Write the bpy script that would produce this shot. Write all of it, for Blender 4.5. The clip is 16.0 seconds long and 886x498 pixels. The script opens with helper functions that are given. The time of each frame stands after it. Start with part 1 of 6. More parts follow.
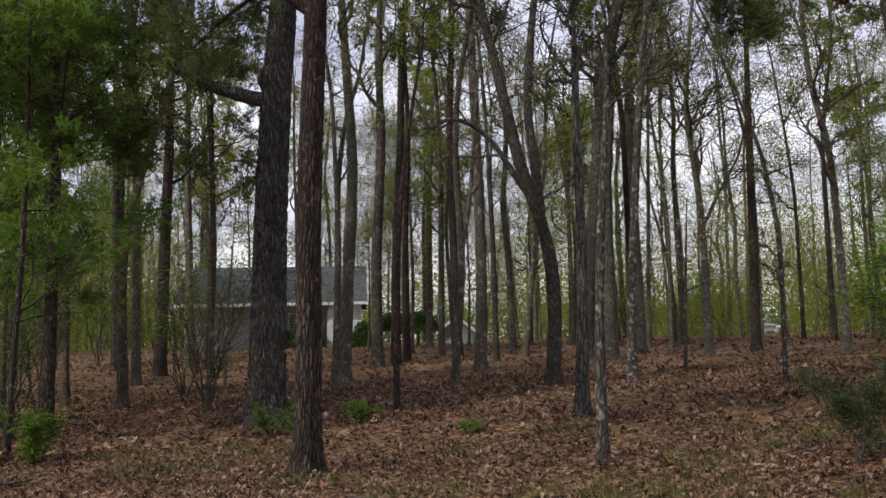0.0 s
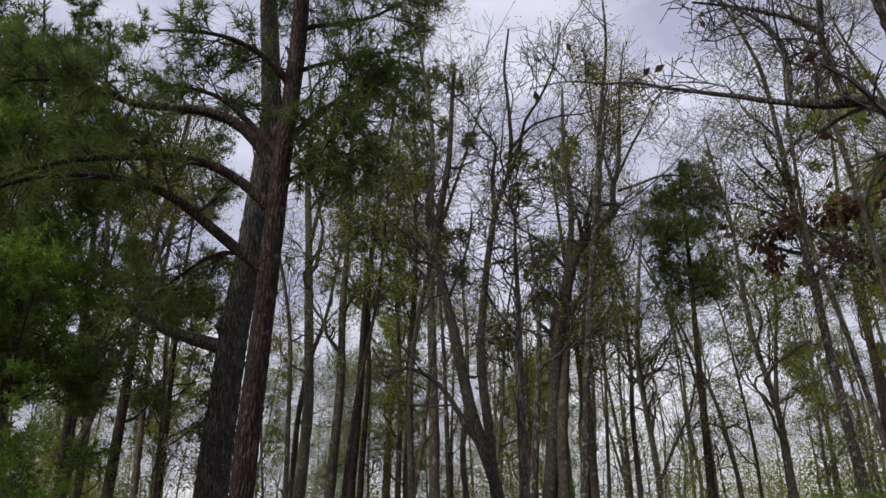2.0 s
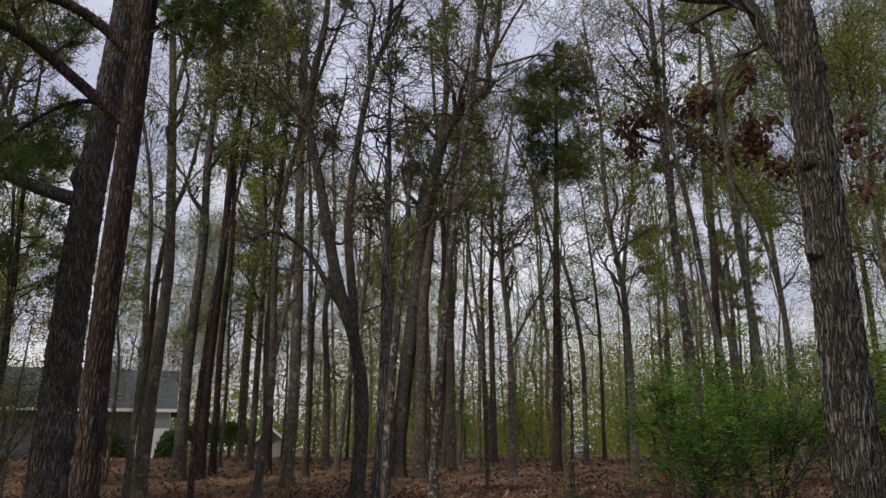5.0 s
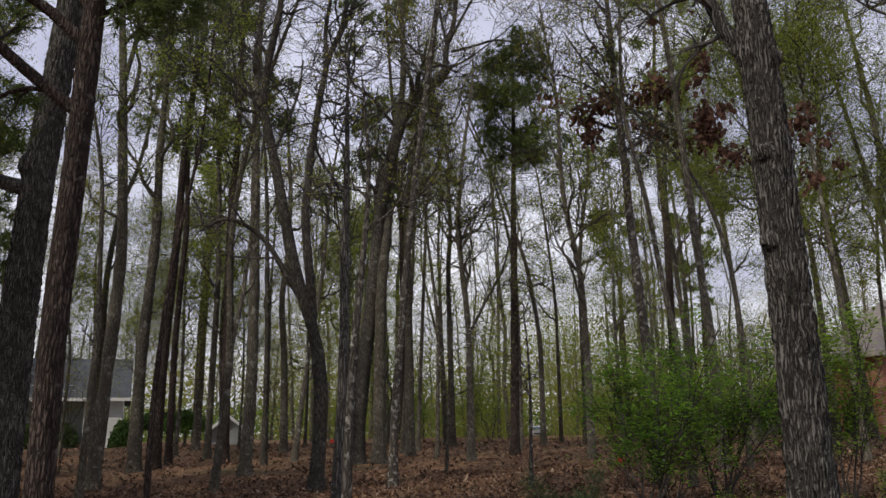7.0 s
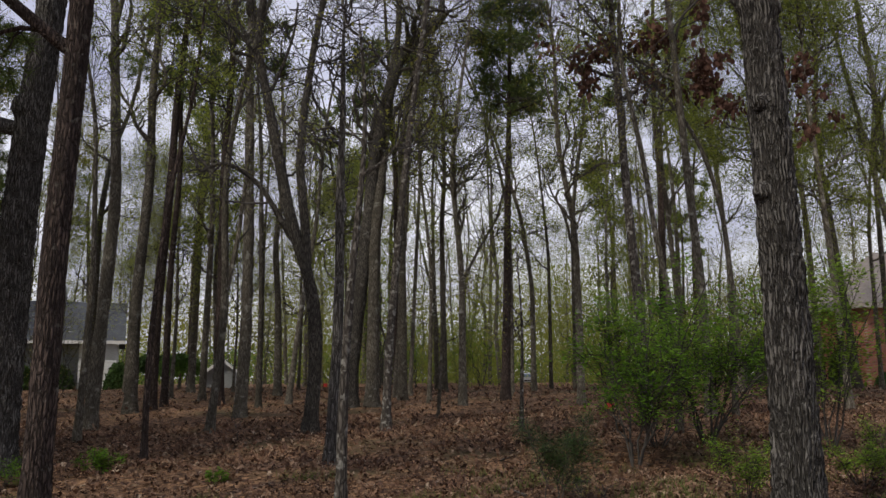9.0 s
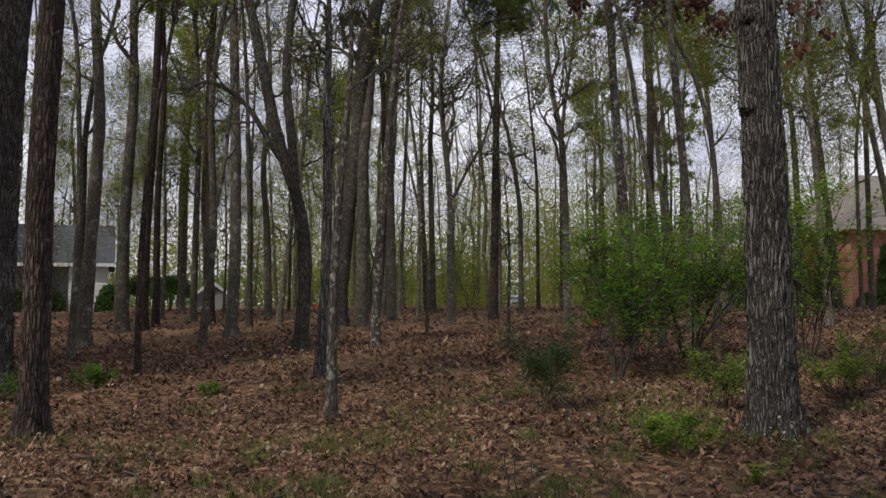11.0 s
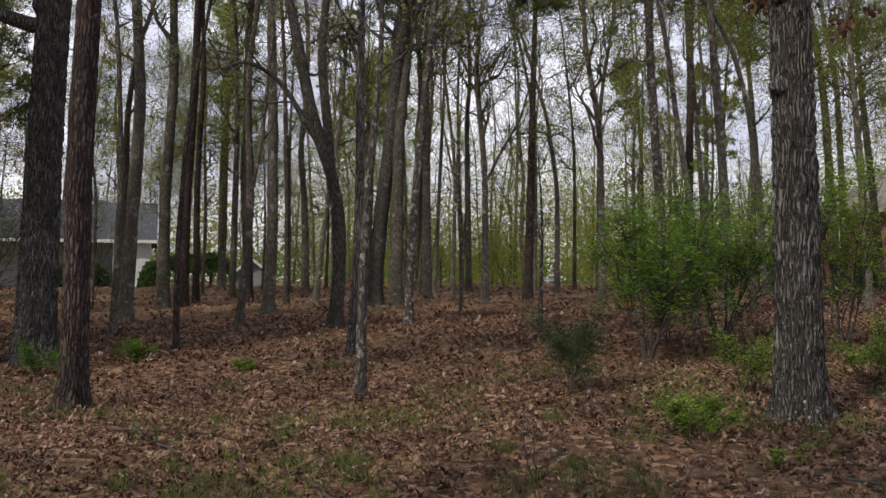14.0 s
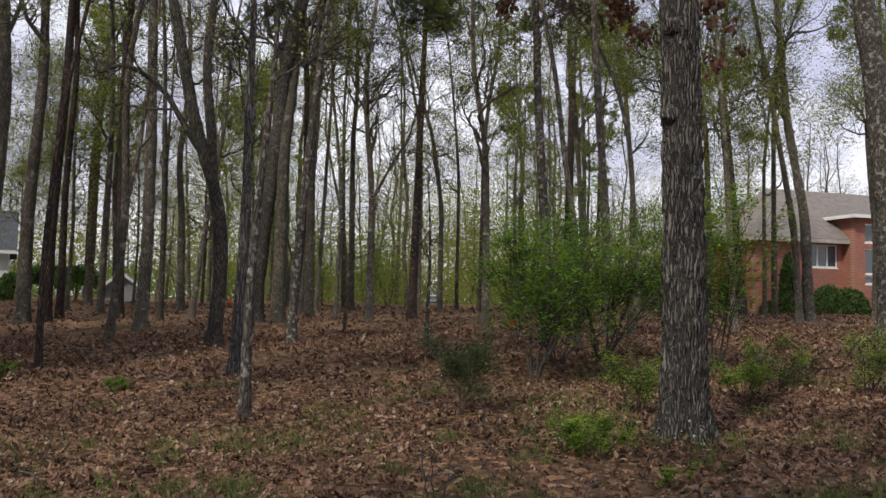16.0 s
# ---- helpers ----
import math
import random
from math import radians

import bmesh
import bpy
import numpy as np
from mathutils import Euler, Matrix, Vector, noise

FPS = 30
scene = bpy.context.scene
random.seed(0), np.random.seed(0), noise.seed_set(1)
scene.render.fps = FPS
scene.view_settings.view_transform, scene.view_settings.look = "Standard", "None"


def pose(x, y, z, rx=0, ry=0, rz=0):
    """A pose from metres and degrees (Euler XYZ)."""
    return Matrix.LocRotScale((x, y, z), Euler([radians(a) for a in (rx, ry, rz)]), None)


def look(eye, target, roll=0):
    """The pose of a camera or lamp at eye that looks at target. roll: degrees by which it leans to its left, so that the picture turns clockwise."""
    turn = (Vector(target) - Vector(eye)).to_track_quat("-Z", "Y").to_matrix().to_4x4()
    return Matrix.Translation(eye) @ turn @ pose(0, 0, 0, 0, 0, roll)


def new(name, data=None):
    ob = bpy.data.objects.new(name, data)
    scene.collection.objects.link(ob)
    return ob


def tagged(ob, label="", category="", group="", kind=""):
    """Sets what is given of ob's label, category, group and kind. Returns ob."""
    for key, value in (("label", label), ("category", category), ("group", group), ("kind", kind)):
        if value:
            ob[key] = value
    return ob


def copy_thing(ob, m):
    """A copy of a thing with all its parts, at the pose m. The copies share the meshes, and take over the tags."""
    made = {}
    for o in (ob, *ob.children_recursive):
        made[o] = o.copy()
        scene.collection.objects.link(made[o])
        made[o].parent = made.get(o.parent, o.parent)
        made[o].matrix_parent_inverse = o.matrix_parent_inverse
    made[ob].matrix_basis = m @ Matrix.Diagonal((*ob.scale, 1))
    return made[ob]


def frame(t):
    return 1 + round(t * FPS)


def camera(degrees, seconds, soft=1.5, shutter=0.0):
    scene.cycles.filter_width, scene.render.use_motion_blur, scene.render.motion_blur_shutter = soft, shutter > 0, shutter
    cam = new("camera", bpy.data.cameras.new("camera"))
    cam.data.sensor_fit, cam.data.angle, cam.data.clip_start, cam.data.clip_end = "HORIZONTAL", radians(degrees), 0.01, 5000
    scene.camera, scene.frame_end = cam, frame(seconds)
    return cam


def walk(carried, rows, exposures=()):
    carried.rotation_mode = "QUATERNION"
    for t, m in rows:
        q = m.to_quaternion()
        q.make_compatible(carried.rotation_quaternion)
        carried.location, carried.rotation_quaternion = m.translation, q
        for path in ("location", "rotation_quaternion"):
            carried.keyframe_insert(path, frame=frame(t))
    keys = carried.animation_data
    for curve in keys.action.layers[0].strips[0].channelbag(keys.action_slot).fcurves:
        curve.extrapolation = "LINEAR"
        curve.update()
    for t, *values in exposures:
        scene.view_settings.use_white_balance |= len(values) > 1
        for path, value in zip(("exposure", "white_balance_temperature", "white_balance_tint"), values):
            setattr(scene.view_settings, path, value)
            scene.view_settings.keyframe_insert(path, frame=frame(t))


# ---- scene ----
cam = camera(56.45, 16.0, soft=1.5)
PATH = [
    (0.0, pose(-0.407, 0.641, 1.600, 96.18, 1.34, 9.20)),
    (0.5, pose(-0.480, 0.680, 1.600, 95.19, 1.19, 12.78)),
    (1.0, pose(-0.440, 0.620, 1.660, 102.34, -0.48, 10.90)),
    (1.5, pose(-0.220, 0.460, 1.700, 108.12, -0.15, 8.04)),
    (2.0, pose(-0.010, 0.310, 1.665, 112.80, 0.22, 6.81)),
    (2.5, pose(0.025, 0.300, 1.660, 111.61, -0.17, 3.80)),
    (3.0, pose(0.011, 0.308, 1.652, 109.44, -0.62, -0.90)),
    (3.5, pose(-0.004, 0.301, 1.636, 107.78, -0.30, -2.06)),
    (4.0, pose(-0.031, 0.269, 1.642, 105.69, 0.20, -2.48)),
    (4.5, pose(-0.030, 0.232, 1.633, 104.48, -0.20, -2.51)),
    (7.0, pose(-0.075, 0.233, 1.720, 102.55, 0.86, -5.72)),
    (7.5, pose(-0.049, 0.239, 1.719, 106.07, -0.33, -6.31)),
    (8.0, pose(-0.032, 0.213, 1.690, 108.22, -0.09, -6.01)),
    (8.5, pose(-0.102, 0.172, 1.704, 102.76, 0.05, -6.72)),
    (9.0, pose(-0.113, 0.159, 1.685, 98.95, 0.28, -6.33)),
    (9.5, pose(-0.111, 0.123, 1.650, 97.40, 0.54, -6.29)),
    (12.0, pose(-0.088, 0.070, 1.559, 92.43, -0.16, -7.94)),
    (12.5, pose(-0.047, 0.045, 1.570, 92.15, -0.42, -8.29)),
    (13.0, pose(0.023, 0.018, 1.580, 91.26, -0.79, -7.32)),
    (13.5, pose(0.057, 0.009, 1.587, 90.92, 0.25, -6.05)),
    (14.0, pose(0.000, 0.000, 1.600, 92.21, -0.12, -4.43)),
    (14.5, pose(-0.072, 0.055, 1.598, 92.94, -0.55, -8.01)),
    (15.0, pose(-0.099, 0.114, 1.593, 93.35, -0.31, -10.70)),
    (15.5, pose(-0.139, 0.127, 1.584, 93.54, -0.57, -11.59)),
    (16.0, pose(-0.123, 0.167, 1.583, 93.64, -1.03, -12.79)),
]
walk(cam, PATH, [(0.0, 0.2), (1.0, 0.25), (1.5, 0.25), (2.0, -0.15), (2.5, -0.25), (3.5, -0.33), (4.5, -0.2), (7.0, -0.1), (8.0, -0.15), (8.5, -0.15), (9.0, -0.15), (12.0, 0.12), (16.0, 0.22)])

# ---------------------------------------------------------------- sky and sun
SUN_AZ, SUN_EL = radians(228), radians(44)
world = bpy.data.worlds.new("overcast_sky")
scene.world = world
world.use_nodes = True
wn, wl = world.node_tree.nodes, world.node_tree.links
wn.clear()
w_out = wn.new("ShaderNodeOutputWorld")
w_bg = wn.new("ShaderNodeBackground")
w_sky = wn.new("ShaderNodeTexSky")
w_sky.sky_type, w_sky.sun_disc = "NISHITA", False
w_sky.sun_elevation, w_sky.sun_rotation = SUN_EL, SUN_AZ
w_coord = wn.new("ShaderNodeTexCoord")
w_map = wn.new("ShaderNodeMapping")
w_map.inputs["Scale"].default_value = (1.0, 1.0, 2.2)
w_noise = wn.new("ShaderNodeTexNoise")
w_noise.inputs["Scale"].default_value, w_noise.inputs["Detail"].default_value = 4.5, 6.0
w_ramp = wn.new("ShaderNodeValToRGB")
w_ramp.color_ramp.elements[0].position, w_ramp.color_ramp.elements[0].color = 0.38, (6.0, 6.05, 7.7, 1)
w_ramp.color_ramp.elements[1].position, w_ramp.color_ramp.elements[1].color = 0.64, (10.2, 10.2, 11.3, 1)
w_mix = wn.new("ShaderNodeMixRGB")
w_mix.inputs["Fac"].default_value = 0.88
wl.new(w_coord.outputs["Generated"], w_map.inputs["Vector"])
wl.new(w_map.outputs["Vector"], w_noise.inputs["Vector"])
wl.new(w_noise.outputs["Fac"], w_ramp.inputs["Fac"])
w_sep = wn.new("ShaderNodeSeparateXYZ")
w_low = wn.new("ShaderNodeMapRange")
w_low.inputs["From Min"].default_value, w_low.inputs["From Max"].default_value = 0.05, 0.36
w_haze = wn.new("ShaderNodeMixRGB")
w_haze.blend_type = "MULTIPLY"
w_haze.inputs["Fac"].default_value = 1.0
w_tint = wn.new("ShaderNodeMixRGB")
w_tint.inputs["Color1"].default_value, w_tint.inputs["Color2"].default_value = (1.14, 1.12, 1.02, 1), (0.92, 0.93, 0.98, 1)
wl.new(w_coord.outputs["Generated"], w_sep.inputs["Vector"])
wl.new(w_sep.outputs["Z"], w_low.inputs["Value"])
wl.new(w_low.outputs["Result"], w_tint.inputs["Fac"])
wl.new(w_ramp.outputs["Color"], w_haze.inputs["Color1"])
wl.new(w_tint.outputs["Color"], w_haze.inputs["Color2"])
wl.new(w_sky.outputs["Color"], w_mix.inputs["Color1"])
wl.new(w_haze.outputs["Color"], w_mix.inputs["Color2"])
wl.new(w_mix.outputs["Color"], w_bg.inputs["Color"])
w_bg.inputs["Strength"].default_value = 0.1
wl.new(w_bg.outputs["Background"], w_out.inputs["Surface"])

sun_data = bpy.data.lights.new("sun", "SUN")
sun_data.energy, sun_data.angle, sun_data.color = 2.5, radians(2.5), (1.0, 0.93, 0.82)
sun = new("sun", sun_data)
sun.matrix_world = look((math.sin(SUN_AZ) * 60, math.cos(SUN_AZ) * 60, 60 * math.tan(SUN_EL)), (0, 0, 0))

# ---------------------------------------------------------------- materials


def material(name, base, rough=0.85, dark=None, scale=(8, 8, 8), bump=0.4, bump_dist=0.02, grain=40.0,
             island=0.0, per_object=0.12, patch=None, patch_at=0.62, patch_scale=3.0, translucent=0.0, spec=0.3, metallic=0.0):
    """A surface with two scales of variation; patch adds blotches of another colour."""
    m = bpy.data.materials.new(name)
    m.use_nodes = True
    n, k = m.node_tree.nodes, m.node_tree.links
    n.clear()
    out = n.new("ShaderNodeOutputMaterial")
    bsdf = n.new("ShaderNodeBsdfPrincipled")
    bsdf.inputs["Roughness"].default_value = rough
    bsdf.inputs["Metallic"].default_value = metallic
    bsdf.inputs["Specular IOR Level"].default_value = spec
    coord = n.new("ShaderNodeTexCoord")
    mp = n.new("ShaderNodeMapping")
    mp.inputs["Scale"].default_value = scale
    k.new(coord.outputs["Object"], mp.inputs["Vector"])
    big = n.new("ShaderNodeTexNoise")
    big.inputs["Scale"].default_value, big.inputs["Detail"].default_value = 1.0, 5.0
    k.new(mp.outputs["Vector"], big.inputs["Vector"])
    ramp = n.new("ShaderNodeValToRGB")
    dark = dark or tuple(c * 0.45 for c in base)
    ramp.color_ramp.elements[0].position, ramp.color_ramp.elements[0].color = 0.34, (*dark, 1)
    ramp.color_ramp.elements[1].position, ramp.color_ramp.elements[1].color = 0.66, (*base, 1)
    k.new(big.outputs["Fac"], ramp.inputs["Fac"])
    fine = n.new("ShaderNodeTexNoise")
    fine.inputs["Scale"].default_value, fine.inputs["Detail"].default_value = grain, 4.0
    k.new(coord.outputs["Object"], fine.inputs["Vector"])
    colour = ramp.outputs["Color"]
    if patch:
        spot = n.new("ShaderNodeTexNoise")
        spot.inputs["Scale"].default_value, spot.inputs["Detail"].default_value = patch_scale, 6.0
        k.new(coord.outputs["Object"], spot.inputs["Vector"])
        cut = n.new("ShaderNodeValToRGB")
        cut.color_ramp.elements[0].position, cut.color_ramp.elements[1].position = patch_at, patch_at + 0.07
        k.new(spot.outputs["Fac"], cut.inputs["Fac"])
        mixp = n.new("ShaderNodeMixRGB")
        mixp.inputs["Color2"].default_value = (*patch, 1)
        k.new(cut.outputs["Color"], mixp.inputs["Fac"])
        k.new(colour, mixp.inputs["Color1"])
        colour = mixp.outputs["Color"]
    hsv = n.new("ShaderNodeHueSaturation")
    k.new(colour, hsv.inputs["Color"])
    value = n.new("ShaderNodeMapRange")
    value.inputs["To Min"].default_value, value.inputs["To Max"].default_value = 1 - max(island, per_object), 1 + max(island, per_object)
    if island:
        src = n.new("ShaderNodeNewGeometry")
        k.new(src.outputs["Random Per Island"], value.inputs["Value"])
    else:
        src = n.new("ShaderNodeObjectInfo")
        k.new(src.outputs["Random"], value.inputs["Value"])
    grainv = n.new("ShaderNodeMapRange")
    grainv.inputs["To Min"].default_value, grainv.inputs["To Max"].default_value = 0.75, 1.25
    k.new(fine.outputs["Fac"], grainv.inputs["Value"])
    mul = n.new("ShaderNodeMath")
    mul.operation = "MULTIPLY"
    k.new(value.outputs["Result"], mul.inputs[0])
    k.new(grainv.outputs["Result"], mul.inputs[1])
    k.new(mul.outputs["Value"], hsv.inputs["Value"])
    k.new(hsv.outputs["Color"], bsdf.inputs["Base Color"])
    if bump:
        add = n.new("ShaderNodeMath")
        add.operation = "ADD"
        k.new(big.outputs["Fac"], add.inputs[0])
        k.new(fine.outputs["Fac"], add.inputs[1])
        b = n.new("ShaderNodeBump")
        b.inputs["Strength"].default_value, b.inputs["Distance"].default_value = bump, bump_dist
        k.new(add.outputs["Value"], b.inputs["Height"])
        k.new(b.outputs["Normal"], bsdf.inputs["Normal"])
    shader = bsdf.outputs["BSDF"]
    if translucent:
        tr = n.new("ShaderNodeBsdfTranslucent")
        k.new(hsv.outputs["Color"], tr.inputs["Color"])
        ms = n.new("ShaderNodeMixShader")
        ms.inputs["Fac"].default_value = translucent
        k.new(shader, ms.inputs[1])
        k.new(tr.outputs["BSDF"], ms.inputs[2])
        shader = ms.outputs["Shader"]
    k.new(shader, out.inputs["Surface"])
    return m




def bark(name, ridge, furrow, plate=(32, 32, 6), lichen=None, lichen_at=0.6, lichen_scale=14.0, depth=0.02, vary=0.3):
    """Bark in upright plates parted by dark furrows, mottled with lichen."""
    m = bpy.data.materials.new(name)
    m.use_nodes = True
    n, k = m.node_tree.nodes, m.node_tree.links
    b = n["Principled BSDF"]
    b.inputs["Roughness"].default_value = 0.95
    b.inputs["Specular IOR Level"].default_value = 0.15
    coord = n.new("ShaderNodeTexCoord")
    warp = n.new("ShaderNodeTexNoise")
    warp.inputs["Scale"].default_value, warp.inputs["Detail"].default_value = 7.0, 3.0
    k.new(coord.outputs["Object"], warp.inputs["Vector"])
    bend = n.new("ShaderNodeMixRGB")
    bend.blend_type = "ADD"
    bend.inputs["Fac"].default_value = 0.06
    k.new(coord.outputs["Object"], bend.inputs["Color1"])
    k.new(warp.outputs["Color"], bend.inputs["Color2"])
    mp = n.new("ShaderNodeMapping")
    mp.inputs["Scale"].default_value = plate
    k.new(bend.outputs["Color"], mp.inputs["Vector"])
    cells = n.new("ShaderNodeTexVoronoi")
    cells.feature = "DISTANCE_TO_EDGE"
    cells.inputs["Scale"].default_value = 1.0
    k.new(mp.outputs["Vector"], cells.inputs["Vector"])
    lift = n.new("ShaderNodeValToRGB")
    lift.color_ramp.elements[0].position, lift.color_ramp.elements[1].position = 0.02, 0.24
    k.new(cells.outputs["Distance"], lift.inputs["Fac"])
    tone = n.new("ShaderNodeTexNoise")
    tone.inputs["Scale"].default_value, tone.inputs["Detail"].default_value = 3.0, 8.0
    k.new(coord.outputs["Object"], tone.inputs["Vector"])
    shade = n.new("ShaderNodeValToRGB")
    shade.color_ramp.elements[0].position, shade.color_ramp.elements[0].color = 0.32, tuple(0.55 * c for c in ridge) + (1,)
    shade.color_ramp.elements[1].position, shade.color_ramp.elements[1].color = 0.7, tuple(1.2 * c for c in ridge) + (1,)
    k.new(tone.outputs["Fac"], shade.inputs["Fac"])
    col = n.new("ShaderNodeMixRGB")
    col.inputs["Color1"].default_value = (*furrow, 1)
    k.new(lift.outputs["Color"], col.inputs["Fac"])
    k.new(shade.outputs["Color"], col.inputs["Color2"])
    out = col.outputs["Color"]
    if lichen:
        spot = n.new("ShaderNodeTexNoise")
        spot.inputs["Scale"].default_value, spot.inputs["Detail"].default_value = lichen_scale, 7.0
        k.new(coord.outputs["Object"], spot.inputs["Vector"])
        cut = n.new("ShaderNodeValToRGB")
        cut.color_ramp.elements[0].position, cut.color_ramp.elements[1].position = lichen_at, lichen_at + 0.08
        k.new(spot.outputs["Fac"], cut.inputs["Fac"])
        mix = n.new("ShaderNodeMixRGB")
        mix.inputs["Color2"].default_value = (*lichen, 1)
        k.new(cut.outputs["Color"], mix.inputs["Fac"])
        k.new(out, mix.inputs["Color1"])
        out = mix.outputs["Color"]
    info = n.new("ShaderNodeObjectInfo")
    span = n.new("ShaderNodeMapRange")
    span.inputs["To Min"].default_value, span.inputs["To Max"].default_value = 1 - vary, 1 + vary
    k.new(info.outputs["Random"], span.inputs["Value"])
    hsv = n.new("ShaderNodeHueSaturation")
    k.new(span.outputs["Result"], hsv.inputs["Value"])
    k.new(out, hsv.inputs["Color"])
    k.new(hsv.outputs["Color"], b.inputs["Base Color"])
    fine = n.new("ShaderNodeTexNoise")
    fine.inputs["Scale"].default_value = 60.0
    k.new(coord.outputs["Object"], fine.inputs["Vector"])
    add = n.new("ShaderNodeMath")
    add.operation = "MULTIPLY_ADD"
    add.inputs[1].default_value = 0.4
    k.new(fine.outputs["Fac"], add.inputs[0])
    k.new(lift.outputs["Color"], add.inputs[2])
    bump = n.new("ShaderNodeBump")
    bump.inputs["Strength"].default_value, bump.inputs["Distance"].default_value = 1.0, depth
    k.new(add.outputs["Value"], bump.inputs["Height"])
    k.new(bump.outputs["Normal"], b.inputs["Normal"])
    return m


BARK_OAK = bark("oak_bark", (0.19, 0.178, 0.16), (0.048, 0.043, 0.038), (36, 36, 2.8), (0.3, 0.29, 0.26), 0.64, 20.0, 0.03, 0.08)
BARK_PINE = bark("pine_bark", (0.1, 0.074, 0.062), (0.03, 0.023, 0.02), (30, 30, 5), (0.13, 0.118, 0.1), 0.62, 9.0, 0.022, 0.12)
BARK_GREY = bark("grey_bark", (0.205, 0.185, 0.145), (0.07, 0.061, 0.047), (34, 34, 5), (0.27, 0.26, 0.22), 0.6, 6.0, 0.02, 0.35)
LICHEN = material("pale_lichen", (0.36, 0.36, 0.31), 0.95, (0.24, 0.24, 0.2), (30, 30, 30), 0.3, 0.004, 90)
BARK_DARK = bark("dark_bark", (0.13, 0.118, 0.097), (0.04, 0.036, 0.03), (34, 34, 5), (0.16, 0.15, 0.13), 0.62, 6.0, 0.02, 0.15)
BARK_PALE = bark("lichen_bark", (0.15, 0.132, 0.112), (0.05, 0.043, 0.036), (24, 24, 6.0), (0.29, 0.28, 0.245), 0.55, 10.0, 0.015, 0.15)
TWIG = material("twig_bark", (0.072, 0.064, 0.056), 0.9, (0.038, 0.034, 0.03), (6, 6, 6), 0.0, island=0.35)
LEAF_SPRING = material("spring_leaf", (0.28, 0.325, 0.06), 0.8, (0.185, 0.22, 0.04), (0.8, 0.8, 0.8), 0.0, island=0.3, translucent=0.65, spec=0.08)
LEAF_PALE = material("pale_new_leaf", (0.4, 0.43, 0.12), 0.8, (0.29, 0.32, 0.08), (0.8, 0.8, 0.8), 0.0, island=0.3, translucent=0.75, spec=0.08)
LEAF_OLIVE = material("olive_leaf", (0.29, 0.285, 0.065), 0.8, (0.2, 0.195, 0.045), (0.8, 0.8, 0.8), 0.0, island=0.3, translucent=0.65, spec=0.08)
LEAF_GREEN = material("green_leaf", (0.17, 0.3, 0.035), 0.8, (0.09, 0.18, 0.022), (1.2, 1.2, 1.2), 0.0, island=0.4, translucent=0.55, spec=0.05)
LEAF_BRIGHT = material("bright_leaf", (0.24, 0.36, 0.045), 0.8, (0.13, 0.215, 0.028), (3, 3, 3), 0.0, island=0.45, translucent=0.5, spec=0.05)
LEAF_DARK = material("evergreen_leaf", (0.075, 0.125, 0.035), 0.6, (0.035, 0.065, 0.02), (2, 2, 2), 0.0, island=0.4, translucent=0.3, spec=0.1)
LEAF_EVER = material("shaded_leaf", (0.11, 0.2, 0.03), 0.5, (0.05, 0.1, 0.018), (1.0, 1.0, 1.0), 0.0, island=0.45, translucent=0.4)
LEAF_DEAD = material("dead_leaf", (0.15, 0.082, 0.058), 0.85, (0.08, 0.045, 0.034), (3, 3, 3), 0.0, island=0.45, translucent=0.35, spec=0.1)
NEEDLE = material("pine_needle", (0.15, 0.19, 0.055), 0.7, (0.075, 0.11, 0.035), (0.9, 0.9, 0.9), 0.0, island=0.4, translucent=0.45, spec=0.1)
NEEDLE_LIGHT = material("light_needle", (0.19, 0.3, 0.05), 0.7, (0.095, 0.17, 0.03), (0.9, 0.9, 0.9), 0.0, island=0.4, translucent=0.55, spec=0.1)
BLOSSOM = material("white_blossom", (0.75, 0.74, 0.66), 0.7, (0.6, 0.6, 0.5), (3, 3, 3), 0.0, island=0.15, translucent=0.4)
GRASS = material("grass_blade", (0.15, 0.19, 0.05), 0.7, (0.085, 0.1, 0.035), (1.2, 1.2, 1.2), 0.0, island=0.4, translucent=0.35, spec=0.1)
SIDING = material("white_siding", (0.78, 0.78, 0.75), 0.6, (0.66, 0.66, 0.64), (1, 1, 1), 0.05, 0.003, 20)
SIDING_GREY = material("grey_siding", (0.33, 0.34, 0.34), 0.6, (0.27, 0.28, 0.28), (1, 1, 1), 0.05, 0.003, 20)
ROOF_DARK = material("dark_shingle", (0.075, 0.085, 0.09), 0.9, (0.055, 0.055, 0.06), (4, 4, 4), 0.4, 0.01, 30)
ROOF_TAN = material("tan_shingle", (0.21, 0.185, 0.162), 0.9, (0.15, 0.132, 0.115), (4, 4, 4), 0.4, 0.01, 30)
TRIM = material("white_trim", (0.8, 0.79, 0.76), 0.5, (0.72, 0.71, 0.69), (2, 2, 2), 0.0)
TRIM_TAN = material("tan_trim", (0.45, 0.41, 0.36), 0.6, (0.27, 0.24, 0.2), (2, 2, 2), 0.0)
CAR_PAINT = material("silver_paint", (0.4, 0.41, 0.43), 0.35, (0.36, 0.37, 0.4), (2, 2, 2), 0.0, metallic=0.5, spec=0.5)
RUBBER = material("tyre_rubber", (0.03, 0.03, 0.03), 0.8, (0.02, 0.02, 0.02), (9, 9, 9), 0.1)
RED_TAG = material("red_ribbon", (0.6, 0.06, 0.04), 0.6, (0.5, 0.04, 0.03), (9, 9, 9), 0.0)


def glass_material(name, tint):
    m = bpy.data.materials.new(name)
    m.use_nodes = True
    b = m.node_tree.nodes["Principled BSDF"]
    b.inputs["Base Color"].default_value = (*tint, 1)
    b.inputs["Roughness"].default_value = 0.05
    b.inputs["Specular IOR Level"].default_value = 0.7
    return m


